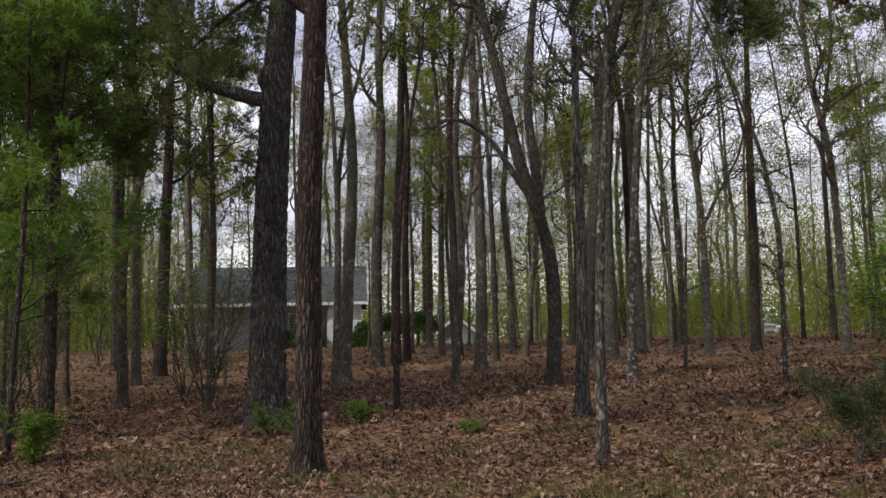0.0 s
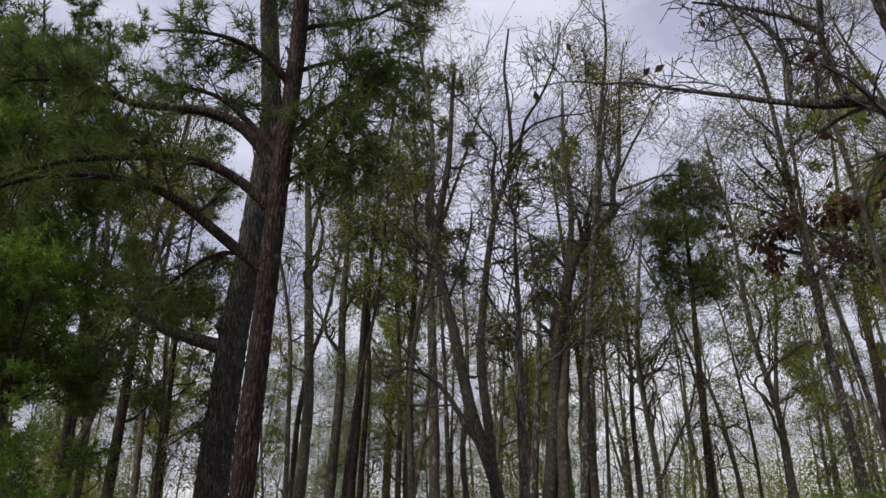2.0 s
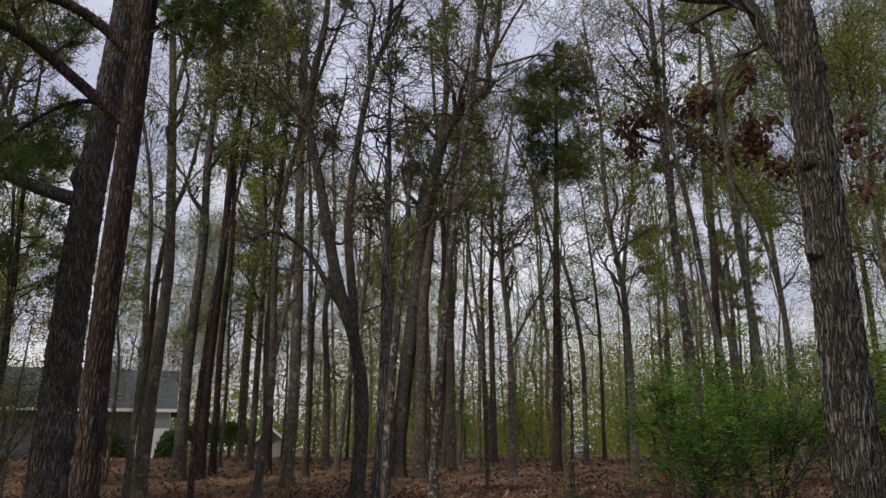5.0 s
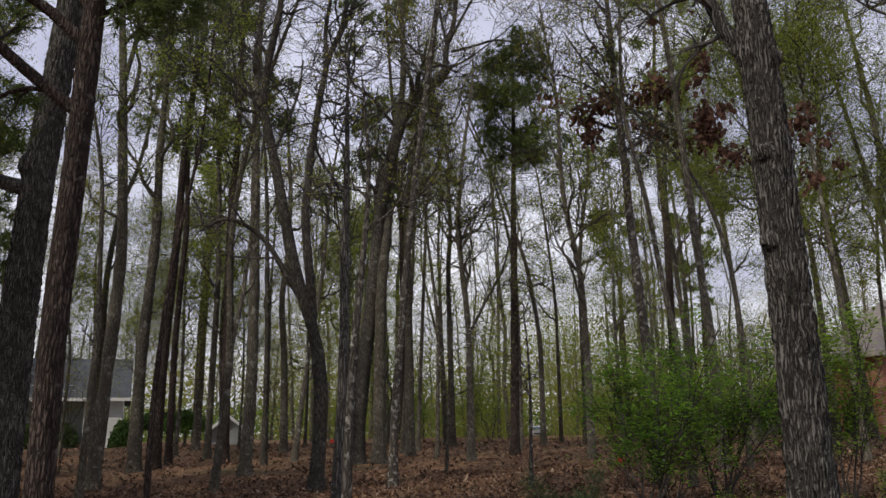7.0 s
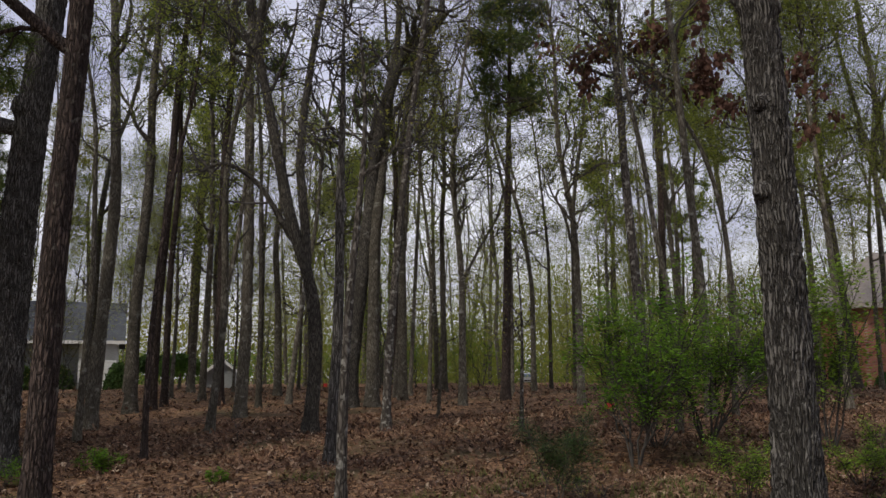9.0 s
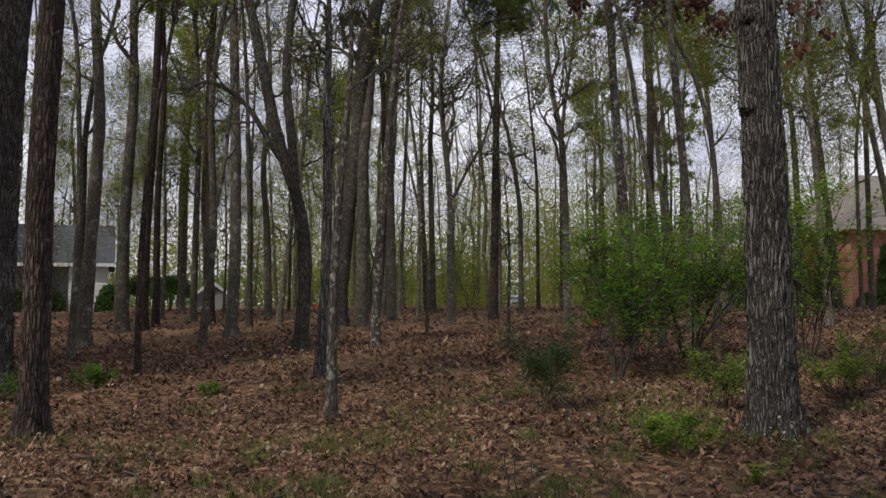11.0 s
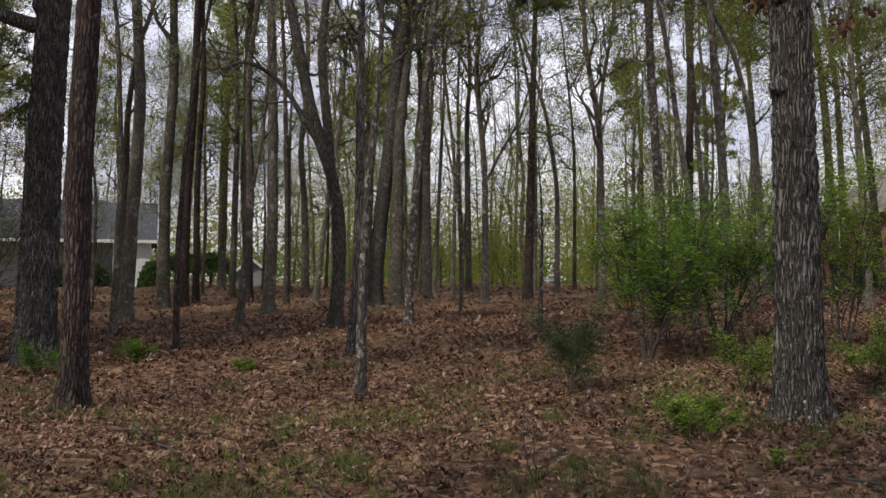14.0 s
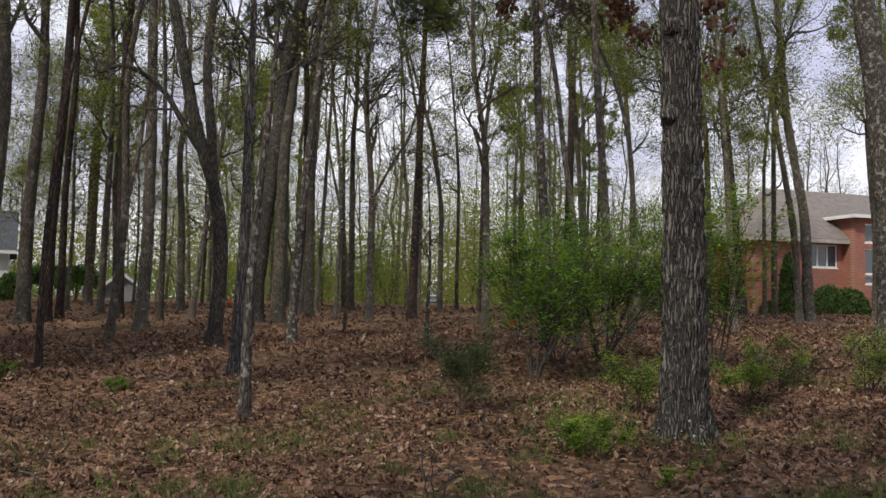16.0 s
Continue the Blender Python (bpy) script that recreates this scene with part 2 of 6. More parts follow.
def litter_material():
    """Dead leaves, each of its own tone from wet dark brown through russet to bleached tan."""
    m = bpy.data.materials.new("leaf_litter")
    m.use_nodes = True
    n, k = m.node_tree.nodes, m.node_tree.links
    b = n["Principled BSDF"]
    b.inputs["Roughness"].default_value = 0.75
    b.inputs["Specular IOR Level"].default_value = 0.2
    geo = n.new("ShaderNodeNewGeometry")
    ramp = n.new("ShaderNodeValToRGB")
    e = ramp.color_ramp.elements
    e[0].position, e[0].color = 0.0, (0.045, 0.026, 0.018, 1)
    e[1].position, e[1].color = 1.0, (0.42, 0.32, 0.225, 1)
    for at, c in ((0.3, (0.1, 0.054, 0.036, 1)), (0.55, (0.19, 0.103, 0.062, 1)), (0.78, (0.26, 0.155, 0.096, 1)), (0.92, (0.3, 0.2, 0.13, 1))):
        e.new(at).color = c
    k.new(geo.outputs["Random Per Island"], ramp.inputs["Fac"])
    coord = n.new("ShaderNodeTexCoord")
    # metre-wide lighter and darker patches, a sun-flecked look put into the leaf colour
    grain = n.new("ShaderNodeTexNoise")
    grain.inputs["Scale"].default_value, grain.inputs["Detail"].default_value = 0.8, 6.0
    k.new(coord.outputs["Object"], grain.inputs["Vector"])
    fine = n.new("ShaderNodeTexNoise")
    fine.inputs["Scale"].default_value, fine.inputs["Detail"].default_value = 70.0, 3.0
    k.new(coord.outputs["Object"], fine.inputs["Vector"])
    span = n.new("ShaderNodeMapRange")
    span.inputs["From Min"].default_value, span.inputs["From Max"].default_value = 0.35, 0.65
    span.inputs["To Min"].default_value, span.inputs["To Max"].default_value = 0.48, 1.05
    k.new(grain.outputs["Fac"], span.inputs["Value"])
    mul = n.new("ShaderNodeMath")
    mul.operation = "MULTIPLY"
    spanf = n.new("ShaderNodeMapRange")
    spanf.inputs["To Min"].default_value, spanf.inputs["To Max"].default_value = 0.7, 1.3
    k.new(fine.outputs["Fac"], spanf.inputs["Value"])
    k.new(span.outputs["Result"], mul.inputs[0])
    k.new(spanf.outputs["Result"], mul.inputs[1])
    hsv = n.new("ShaderNodeHueSaturation")
    k.new(ramp.outputs["Color"], hsv.inputs["Color"])
    k.new(mul.outputs["Value"], hsv.inputs["Value"])
    k.new(hsv.outputs["Color"], b.inputs["Base Color"])
    return m


LITTER = litter_material()
GLASS = glass_material("window_glass", (0.05, 0.07, 0.08))


def ground_material():
    """Leaf litter over soil with thin grass and moss in blotches."""
    m = bpy.data.materials.new("forest_floor")
    m.use_nodes = True
    n, k = m.node_tree.nodes, m.node_tree.links
    b = n["Principled BSDF"]
    b.inputs["Roughness"].default_value = 0.95
    b.inputs["Specular IOR Level"].default_value = 0.15
    coord = n.new("ShaderNodeTexCoord")
    cells = n.new("ShaderNodeTexVoronoi")
    cells.inputs["Scale"].default_value = 17.0
    warp = n.new("ShaderNodeTexNoise")
    warp.inputs["Scale"].default_value, warp.inputs["Detail"].default_value = 9.0, 3.0
    mixv = n.new("ShaderNodeMixRGB")
    mixv.inputs["Fac"].default_value = 0.12
    k.new(coord.outputs["Object"], warp.inputs["Vector"])
    k.new(coord.outputs["Object"], mixv.inputs["Color1"])
    k.new(warp.outputs["Color"], mixv.inputs["Color2"])
    k.new(mixv.outputs["Color"], cells.inputs["Vector"])
    sep = n.new("ShaderNodeSeparateColor")
    k.new(cells.outputs["Color"], sep.inputs["Color"])
    ramp = n.new("ShaderNodeValToRGB")
    ramp.color_ramp.elements[0].color = (0.055, 0.033, 0.022, 1)
    ramp.color_ramp.elements[1].color = (0.34, 0.2, 0.108, 1)
    mid = ramp.color_ramp.elements.new(0.6)
    mid.color = (0.14, 0.08, 0.045, 1)
    k.new(sep.outputs["Red"], ramp.inputs["Fac"])
    blot = n.new("ShaderNodeTexNoise")
    blot.inputs["Scale"].default_value, blot.inputs["Detail"].default_value = 0.42, 5.0
    k.new(coord.outputs["Object"], blot.inputs["Vector"])
    cut = n.new("ShaderNodeValToRGB")
    cut.color_ramp.elements[0].position, cut.color_ramp.elements[1].position = 0.52, 0.68
    k.new(blot.outputs["Fac"], cut.inputs["Fac"])
    soil = n.new("ShaderNodeMixRGB")
    soil.inputs["Color2"].default_value = (0.09, 0.07, 0.035, 1)
    k.new(cut.outputs["Color"], soil.inputs["Fac"])
    k.new(ramp.outputs["Color"], soil.inputs["Color1"])
    k.new(soil.outputs["Color"], b.inputs["Base Color"])
    bump = n.new("ShaderNodeBump")
    bump.inputs["Strength"].default_value, bump.inputs["Distance"].default_value = 0.8, 0.03
    k.new(cells.outputs["Distance"], bump.inputs["Height"])
    k.new(bump.outputs["Normal"], b.inputs["Normal"])
    return m


FLOOR = ground_material()

# ---------------------------------------------------------------- mesh tools


def unit(v):
    return v / np.maximum(np.linalg.norm(v, axis=-1, keepdims=True), 1e-9)


def mesh_from(name, verts, faces, mat, smooth=True):
    """A mesh from an array of corners and an array of equal-sided faces (or a list of mixed ones)."""
    me = bpy.data.meshes.new(name)
    if isinstance(faces, np.ndarray):
        n, s = faces.shape
        me.vertices.add(len(verts))
        me.vertices.foreach_set("co", np.ascontiguousarray(verts, dtype=np.float32).ravel())
        me.loops.add(n * s)
        me.loops.foreach_set("vertex_index", np.ascontiguousarray(faces, dtype=np.int32).ravel())
        me.polygons.add(n)
        me.polygons.foreach_set("loop_start", np.arange(0, n * s, s, dtype=np.int32))
        me.polygons.foreach_set("use_smooth", np.full(n, smooth))
        me.update(calc_edges=True)
    else:
        me.from_pydata([tuple(v) for v in verts], [], [tuple(f) for f in faces])
        me.update()
    me.materials.append(mat)
    return me


def part(name, me, parent, label="", kind=""):
    ob = new(name, me)
    ob.parent = parent
    return tagged(ob, label, kind=kind)


def tubes(P, R, S=4):
    """Tubes along N paths of K points with their radii: corners and quads."""
    P, R = np.asarray(P, float), np.asarray(R, float)
    N, K, _ = P.shape
    T = unit(np.gradient(P, axis=1))
    chord = unit(P[:, -1] - P[:, 0])
    helper = np.where(np.abs(chord[:, 2:3]) > 0.8, np.array([[1.0, 0.0, 0.0]]), np.array([[0.0, 0.0, 1.0]]))
    ref = unit(np.cross(chord, helper))[:, None, :]
    U = unit(ref - (ref * T).sum(-1, keepdims=True) * T)
    V = np.cross(T, U)
    a = np.arange(S) * 2 * np.pi / S
    ring = P[:, :, None, :] + R[:, :, None, None] * (np.cos(a)[:, None] * U[:, :, None, :] + np.sin(a)[:, None] * V[:, :, None, :])
    idx = np.arange(N * K * S).reshape(N, K, S)
    nxt = np.roll(idx, -1, axis=2)
    faces = np.stack([idx[:, :-1], nxt[:, :-1], nxt[:, 1:], idx[:, 1:]], axis=-1).reshape(-1, 4)
    return ring.reshape(-1, 3), faces


def join(pieces):
    """One mesh's corners and faces from several (all with the same number of sides)."""
    vs, fs, off = [], [], 0
    for v, f in pieces:
        vs.append(v)
        fs.append(f + off)
        off += len(v)
    return np.concatenate(vs), np.concatenate(fs)


def along(P, t):
    """Points, at fractions t, of each of N paths."""
    K = P.shape[1]
    x = np.clip(t, 0, 0.9999) * (K - 1)
    i = x.astype(int)
    w = (x - i)[..., None] if P.ndim == 3 else x - i
    rows = np.arange(len(P))
    return P[rows, i] * (1 - w) + P[rows, i + 1] * w


def sprout(rng, P, R, count, t0, t1, length, angle, K=5, wander=0.25, up=0.1, thick=0.55, tip=0.3, flat=0.0):
    """Side branches of N paths: count on each, between fractions t0 and t1."""
    N = len(P)
    rows = np.repeat(np.arange(N), count)
    M = len(rows)
    t = t0 + (t1 - t0) * rng.random(M)
    p0 = along(P[rows], t)
    tan = unit(along(P[rows], np.minimum(t + 0.06, 1)) - along(P[rows], np.maximum(t - 0.06, 0)))
    side = unit(np.cross(tan, rng.normal(size=(M, 3))))
    if flat:
        side[:, 2] *= 1 - flat
        side = unit(side)
    ang = np.radians(angle[0] + (angle[1] - angle[0]) * rng.random(M))[:, None]
    d = unit(np.cos(ang) * tan + np.sin(ang) * side)
    L = length[0] + (length[1] - length[0]) * rng.random(M)
    L = L * (1.15 - 0.55 * t)
    step = (L / (K - 1))[:, None]
    pts = [p0]
    for _ in range(K - 1):
        d = unit(d + rng.normal(size=(M, 3)) * wander + np.array([0, 0, up]))
        pts.append(pts[-1] + d * step)
    r0 = along(R[rows], t) * thick
    rad = r0[:, None] * np.linspace(1, tip, K)[None]
    return np.stack(pts, axis=1), rad


def leaves(rng, centres, size, spread=0.0, per=1, lift=0.0, fine=False, level=0.0):
    """Small pointed leaves scattered about the given points: folded diamonds, or single blades where they are fine."""
    C = np.repeat(centres, per, axis=0)
    n = len(C)
    if spread:
        C = C + rng.normal(size=(n, 3)) * spread
    a = unit(rng.normal(size=(n, 3)) + np.array([0, 0, lift]))
    if level:
        a = unit(a * np.array([1, 1, 1 - level]))
    b = unit(np.cross(a, rng.normal(size=(n, 3)) * (1 - level) + np.array([0, 0, 2.0 * level])))
    s = (size * (0.6 + 0.8 * rng.random(n)))[:, None]
    if fine:
        v = np.stack([C - a * s * 0.45 + b * s * 0.4, C - a * s * 0.35 - b * s * 0.4, C + a * s * 0.6], axis=1)
        return v.reshape(-1, 3), np.arange(3 * n).reshape(n, 3)
    nrm = np.cross(a, b)
    v = np.stack([C - a * s * 0.5, C + b * s * 0.32 + nrm * s * 0.08, C + a * s * 0.55, C - b * s * 0.32 + nrm * s * 0.08], axis=1)
    return v.reshape(-1, 3), np.arange(4 * n).reshape(n, 4)


def needles(rng, tips, dirs, length, per=12, width=0.007):
    """Tufts of needles at the tips, each a thin blade."""
    C, D = np.repeat(tips, per, axis=0), np.repeat(dirs, per, axis=0)
    n = len(C)
    d = unit(D * 0.55 + unit(rng.normal(size=(n, 3))) * 0.9)
    w = unit(np.cross(d, rng.normal(size=(n, 3)))) * width
    L = (length * (0.7 + 0.6 * rng.random(n)))[:, None]
    v = np.stack([C - w, C + w, C + d * L], axis=1)
    return v.reshape(-1, 3), np.arange(3 * n).reshape(n, 3)


def smooth_path(points, step=0.4):
    """A smooth path through (height, dx, dy) points."""
    pts = np.array([(x, y, h) for h, x, y in points], float)
    seg = np.r_[0, np.cumsum(np.linalg.norm(np.diff(pts, axis=0), axis=1))]
    K = max(5, int(seg[-1] / step) + 1)
    s = np.linspace(0, seg[-1], K)
    out = np.stack([np.interp(s, seg, pts[:, i]) for i in range(3)], axis=1)
    for _ in range(3):
        out[1:-1] = 0.25 * out[:-2] + 0.5 * out[1:-1] + 0.25 * out[2:]
    return out


def ground_z(x, y):
    """The gentle rise of the wood, level by the houses and falling away behind them."""
    y = np.asarray(y, float)
    z = np.where(y < 25, 0.036 * np.maximum(y, -40), 0.9 + 0.55 * (1 - np.exp(-np.maximum(y - 25, 0) * 0.06)))
    z = z + 0.035 * np.clip(x, -12, 12) * np.clip((40 - y) / 25, 0, 1)
    return z - 0.55 / (1 + np.exp(-(y - 78) * 0.15))


def bumps(x, y):
    return 0.05 * math.sin(x * 0.9 + 1.3 * math.sin(y * 0.5)) * math.cos(y * 0.8) + 0.06 * noise.noise(Vector((x * 0.7, y * 0.7, 3.1)))


def floor_z(x, y):
    return float(ground_z(x, y)) + bumps(x, y) * (1 if abs(x) < 60 and -8 < y < 70 else 0)


def base_at(name, x, y, sink=0.0):
    e = new(name)
    e.location = (x, y, floor_z(x, y) - sink)
    e.empty_display_size = 0.2
    return e


# ---------------------------------------------------------------- ground
def build_ground():
    xs = np.unique(np.r_[-2500, -900, -300, -120, -60, np.arange(-40, -14, 1.0), np.arange(-14, 18, 0.3), np.arange(18, 62, 1.0), 120, 300, 900, 2500])
    ys = np.unique(np.r_[-2500, -600, -120, -30, np.arange(-8, 2, 1.0), np.arange(2, 22, 0.3), np.arange(22, 72, 1.0), np.arange(72, 130, 6.0), 200, 400, 900, 2500])
    verts = [(x, y, floor_z(x, y)) for y in ys for x in xs]
    nx = len(xs)
    f = [(j * nx + i, j * nx + i + 1, (j + 1) * nx + i + 1, (j + 1) * nx + i) for j in range(len(ys) - 1) for i in range(nx - 1)]
    ob = new("ground", mesh_from("ground", np.array(verts), np.array(f), FLOOR))
    return tagged(ob, "gently rising woodland floor of brown fallen leaves and soil", "ground", kind="structure")


build_ground()


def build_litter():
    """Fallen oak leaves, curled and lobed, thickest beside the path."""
    rng = np.random.default_rng(11)
    tx = np.array([-1.0, -0.62, -0.3, -0.05, 0.25, 0.5, 1.0, 0.5, 0.25, -0.05, -0.3, -0.62])
    ty = np.array([0.0, 0.3, 0.16, 0.5, 0.2, 0.46, 0.0, -0.46, -0.2, -0.5, -0.16, -0.3])
    groups = []
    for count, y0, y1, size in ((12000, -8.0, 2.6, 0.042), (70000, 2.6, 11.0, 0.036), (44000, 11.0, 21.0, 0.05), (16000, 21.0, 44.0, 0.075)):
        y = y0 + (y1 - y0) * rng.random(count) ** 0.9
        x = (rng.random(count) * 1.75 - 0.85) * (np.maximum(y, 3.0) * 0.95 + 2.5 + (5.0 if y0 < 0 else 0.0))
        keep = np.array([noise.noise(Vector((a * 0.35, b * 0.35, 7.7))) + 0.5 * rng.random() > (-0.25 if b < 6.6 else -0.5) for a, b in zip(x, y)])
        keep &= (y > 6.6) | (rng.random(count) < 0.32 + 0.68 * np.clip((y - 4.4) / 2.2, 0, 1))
        x, y = x[keep], y[keep]
        n = len(x)
        z = np.array([floor_z(a, b) for a, b in zip(x, y)]) + 0.01 + 0.03 * rng.random(n)
        turn, tilt, tilt2 = rng.random(n) * 6.283, np.clip(rng.normal(size=n) * 0.45, -0.8, 0.8), np.clip(rng.normal(size=n) * 0.45, -0.8, 0.8)
        s = size * (0.5 + 1.05 * rng.random(n) ** 1.3)
        curl = np.clip(rng.normal(size=n) * 0.8, -1.3, 1.3)
        lx, ly = tx[None] * s[:, None], ty[None] * s[:, None]
        lz = curl[:, None] * (lx ** 2 + 2.5 * ly ** 2) / s[:, None] + lx * np.tan(tilt)[:, None] * 0.6 + ly * np.tan(tilt2)[:, None] * 0.6
        cx, sx = np.cos(turn)[:, None], np.sin(turn)[:, None]
        v = np.stack([x[:, None] + cx * lx - sx * ly, y[:, None] + sx * lx + cx * ly, z[:, None] + lz], axis=-1)
        i = np.arange(n)[:, None] * 12
        quads = np.array([(0, 1, 2, 10), (0, 2, 10, 11), (2, 3, 4, 8), (2, 8, 9, 10), (4, 5, 6, 7), (4, 7, 8, 8)])[[0, 2, 3, 4]]
        groups.append((v.reshape(-1, 3), (i[:, :, None] + quads[None]).reshape(-1, 4)))
    v, f = join(groups)
    ob = new("fallen_leaves", mesh_from("fallen_leaves", v, f, LITTER, smooth=False))
    tagged(ob, "carpet of dry curled brown oak leaves on the woodland floor", "leaves", kind="stuff")


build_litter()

# ---------------------------------------------------------------- trees


def trunk_radii(h, r, height, flare=0.5, tip=0.12):
    f = np.clip(h / height, 0, 1)
    return r * ((1 - f) ** 0.75 * (1 - tip) + tip) * (1 + flare * np.exp(-np.maximum(h, 0) / 0.22))


def rough_trunk(path, r, height, ridge, freq, seed, sides=120, flare=0.55, burls=(), plated=False):
    """A trunk with furrowed bark in relief, spreading roots and knots, on its lower length."""
    seg = np.r_[0, np.cumsum(np.linalg.norm(np.diff(path, axis=0), axis=1))]
    s = np.r_[np.arange(-0.25, min(8.0, seg[-1]), 0.03 if plated else 0.042), np.arange(min(8.0, seg[-1]), seg[-1], 0.3)]
    C = np.stack([np.interp(s, seg, path[:, i]) for i in range(3)], axis=1)
    C[:, 2] += np.minimum(s, 0)
    R = trunk_radii(np.maximum(s, 0), r, height, flare)
    verts = np.empty((len(s), sides, 3))
    for i, (c, rr, h) in enumerate(zip(C, R, s)):
        lobes = 0.28 * math.exp(-max(h, 0) / 0.16)
        for j in range(sides):
            a = 2 * math.pi * j / sides
            ca, sa = math.cos(a), math.sin(a)
            q = Vector((ca * freq, sa * freq, h * 3.6 + seed))
            q2 = Vector((ca * freq * 2.6, sa * freq * 2.6, h * 9 + seed))
            if plated:
                w = noise.noise(q2 * 0.6)
                gaps = noise.voronoi(Vector((ca * freq + 0.5 * w, sa * freq + 0.4 * w, h * 5.2 + seed + 0.8 * w)))[0]
                relief = ridge * (min(1.0, (gaps[1] - gaps[0]) * 1.9) - 0.6)
            else:
                relief = ridge * (min(1.0, abs(noise.noise(q)) * 4.5) - 0.75)
            d = relief + ridge * 0.45 * noise.noise(q2) + 0.035 * noise.noise(Vector((ca, sa, h * 0.8 + seed)))
            rad = rr * (1 + d + lobes * math.sin(a * 5 + seed))
            for bh, ba, bs in burls:
                da = (a - ba + math.pi) % (2 * math.pi) - math.pi
                e = ((h - bh) / bs) ** 2 + (da * rr / bs) ** 2
                if e < 4:
                    rad += bs * 0.75 * math.exp(-e * 1.6) - bs * 0.45 * math.exp(-e * 9)
            verts[i, j] = (c[0] + ca * rad, c[1] + sa * rad, c[2])
    idx = np.arange(len(s) * sides).reshape(len(s), sides)
    nx = np.roll(idx, -1, axis=1)
    faces = np.stack([idx[:-1], nx[:-1], nx[1:], idx[1:]], axis=-1).reshape(-1, 4)
    return verts.reshape(-1, 3), faces


def path_top(bends, height, rng, drift=0.11):
    """The trunk's line: from the ground through its bends and on up to its top."""
    pts = [(0.0, 0.0, 0.0), *bends]
    h, x, y = pts[-1]
    vx = (x - pts[-2][1]) / max(h - pts[-2][0], 0.5) * 0.5
    vy = (y - pts[-2][2]) / max(h - pts[-2][0], 0.5) * 0.5
    while h < height - 0.5:
        d = min(1.6, height - h)
        vx += rng.normal() * drift
        vy += rng.normal() * drift
        h, x, y = h + d, x + vx * d, y + vy * d
        pts.append((h, x, y))
    return smooth_path(pts)


def fill_crown(tree, rng, limbs, limb_r, leaf_mat, leaf_size, leaf_per, twig_levels=(6, 5, 3), reach=1.0, cluster=0.16, twig_mat=None, leaf_share=1.0,
               up=0.08, leaf_label="", min_r=0.006):
    """Boughs, twigs and young leaves on the given limbs, as two masses."""
    P1, R1 = sprout(rng, limbs, limb_r, twig_levels[0], 0.2, 0.97, (0.9 * reach, 2.0 * reach), (28, 70), K=5, wander=0.3, up=up, thick=0.5, tip=0.4)
    P2, R2 = sprout(rng, P1, R1, twig_levels[1], 0.2, 0.98, (0.5 * reach, 1.15 * reach), (25, 65), K=3, wander=0.4, up=up * 0.6, thick=0.55, tip=0.4)
    P3, R3 = sprout(rng, P2, R2, twig_levels[2], 0.2, 1.0, (0.3 * reach, 0.75 * reach), (25, 70), K=2, wander=0.3, up=up * 0.3, thick=0.6, tip=0.5)
    lo = min_r
    boughs = join([tubes(P1, np.maximum(R1, lo * 1.5), 3), tubes(P2, np.maximum(R2, lo), 3), tubes(P3, np.maximum(R3, lo * 0.8), 3)])
    part("twig_mass", mesh_from("twig_mass", *boughs, twig_mat or TWIG), tree, kind="stuff")
    if leaf_per:
        ends = np.concatenate([P3[:, -1], P3.mean(axis=1), P2[:, -1]])
        if leaf_share < 1:
            ends = ends[rng.random(len(ends)) < leaf_share]
        v, f = leaves(rng, ends, leaf_size, cluster * reach, leaf_per, fine=leaf_mat is not LEAF_DEAD)
        part("foliage", mesh_from("foliage", v, f, leaf_mat, smooth=False), tree, leaf_label, kind="stuff")


def hardwood(name, label, x, y, r, height, bends=(), seed=1, bark=None, crown=0.35, limbs=9, reach=1.0, limb_len=(2.2, 4.5), leaf=None, leaf_size=0.038,
             leaf_per=10, levels=(5, 4, 3), extra=(), group="", angle=(35, 70), rough=None, burls=(), sides=14, leaf_share=0.6, cluster=0.11, trunk_part="trunk", tip=0.12):
    """A broad-leaved tree: trunk, separate limbs, twigs and thin spring leaves."""
    rng = np.random.default_rng(seed)
    bark = bark or BARK_GREY
    tree = base_at(name, x, y, 0.03)
    path = path_top(bends, height, rng)
    seg = np.r_[0, np.cumsum(np.linalg.norm(np.diff(path, axis=0), axis=1))]
    R = trunk_radii(seg, r, seg[-1] * 1.02, tip=tip)
    R[-1] *= 0.35
    if rough:
        v, f = rough_trunk(path, r, height, *rough, seed, 168, burls=burls, plated=True)
    else:
        path[0, 2] -= 0.15
        knots = 1 + 0.05 * rng.normal(size=len(R))
        v, f = tubes(path[None], (R * knots)[None], sides)
    part(trunk_part, mesh_from("trunk", v, f, bark), tree)
    paths, radii = [], []
    for pts, r0, r1 in extra:
        p = smooth_path(pts, 0.13)
        rr = np.linspace(r0, r1, len(p))
        part("branch", mesh_from("branch", *tubes(p[None], rr[None], 10), bark), tree)
        q = np.linspace(0, len(p) - 1, 10).astype(int)
        paths.append(p[q])
        radii.append(rr[q])
    if limbs:
        P, RR = sprout(rng, path[None], R[None], limbs, crown, 0.97, limb_len, angle, K=12, wander=0.3, up=0.13, thick=0.6, tip=0.22)
        keep = np.linspace(0, 11, 10).astype(int)
        for p, rr in zip(P, RR):
            part("branch", mesh_from("branch", *tubes(p[None], rr[None], 7), bark), tree)
            paths.append(p[keep])
            radii.append(rr[keep])
    fill_crown(tree, rng, np.array(paths), np.array(radii), leaf or LEAF_OLIVE, leaf_size, leaf_per, levels, reach, leaf_share=leaf_share, cluster=cluster)
    return tagged(tree, label, "tree", group)


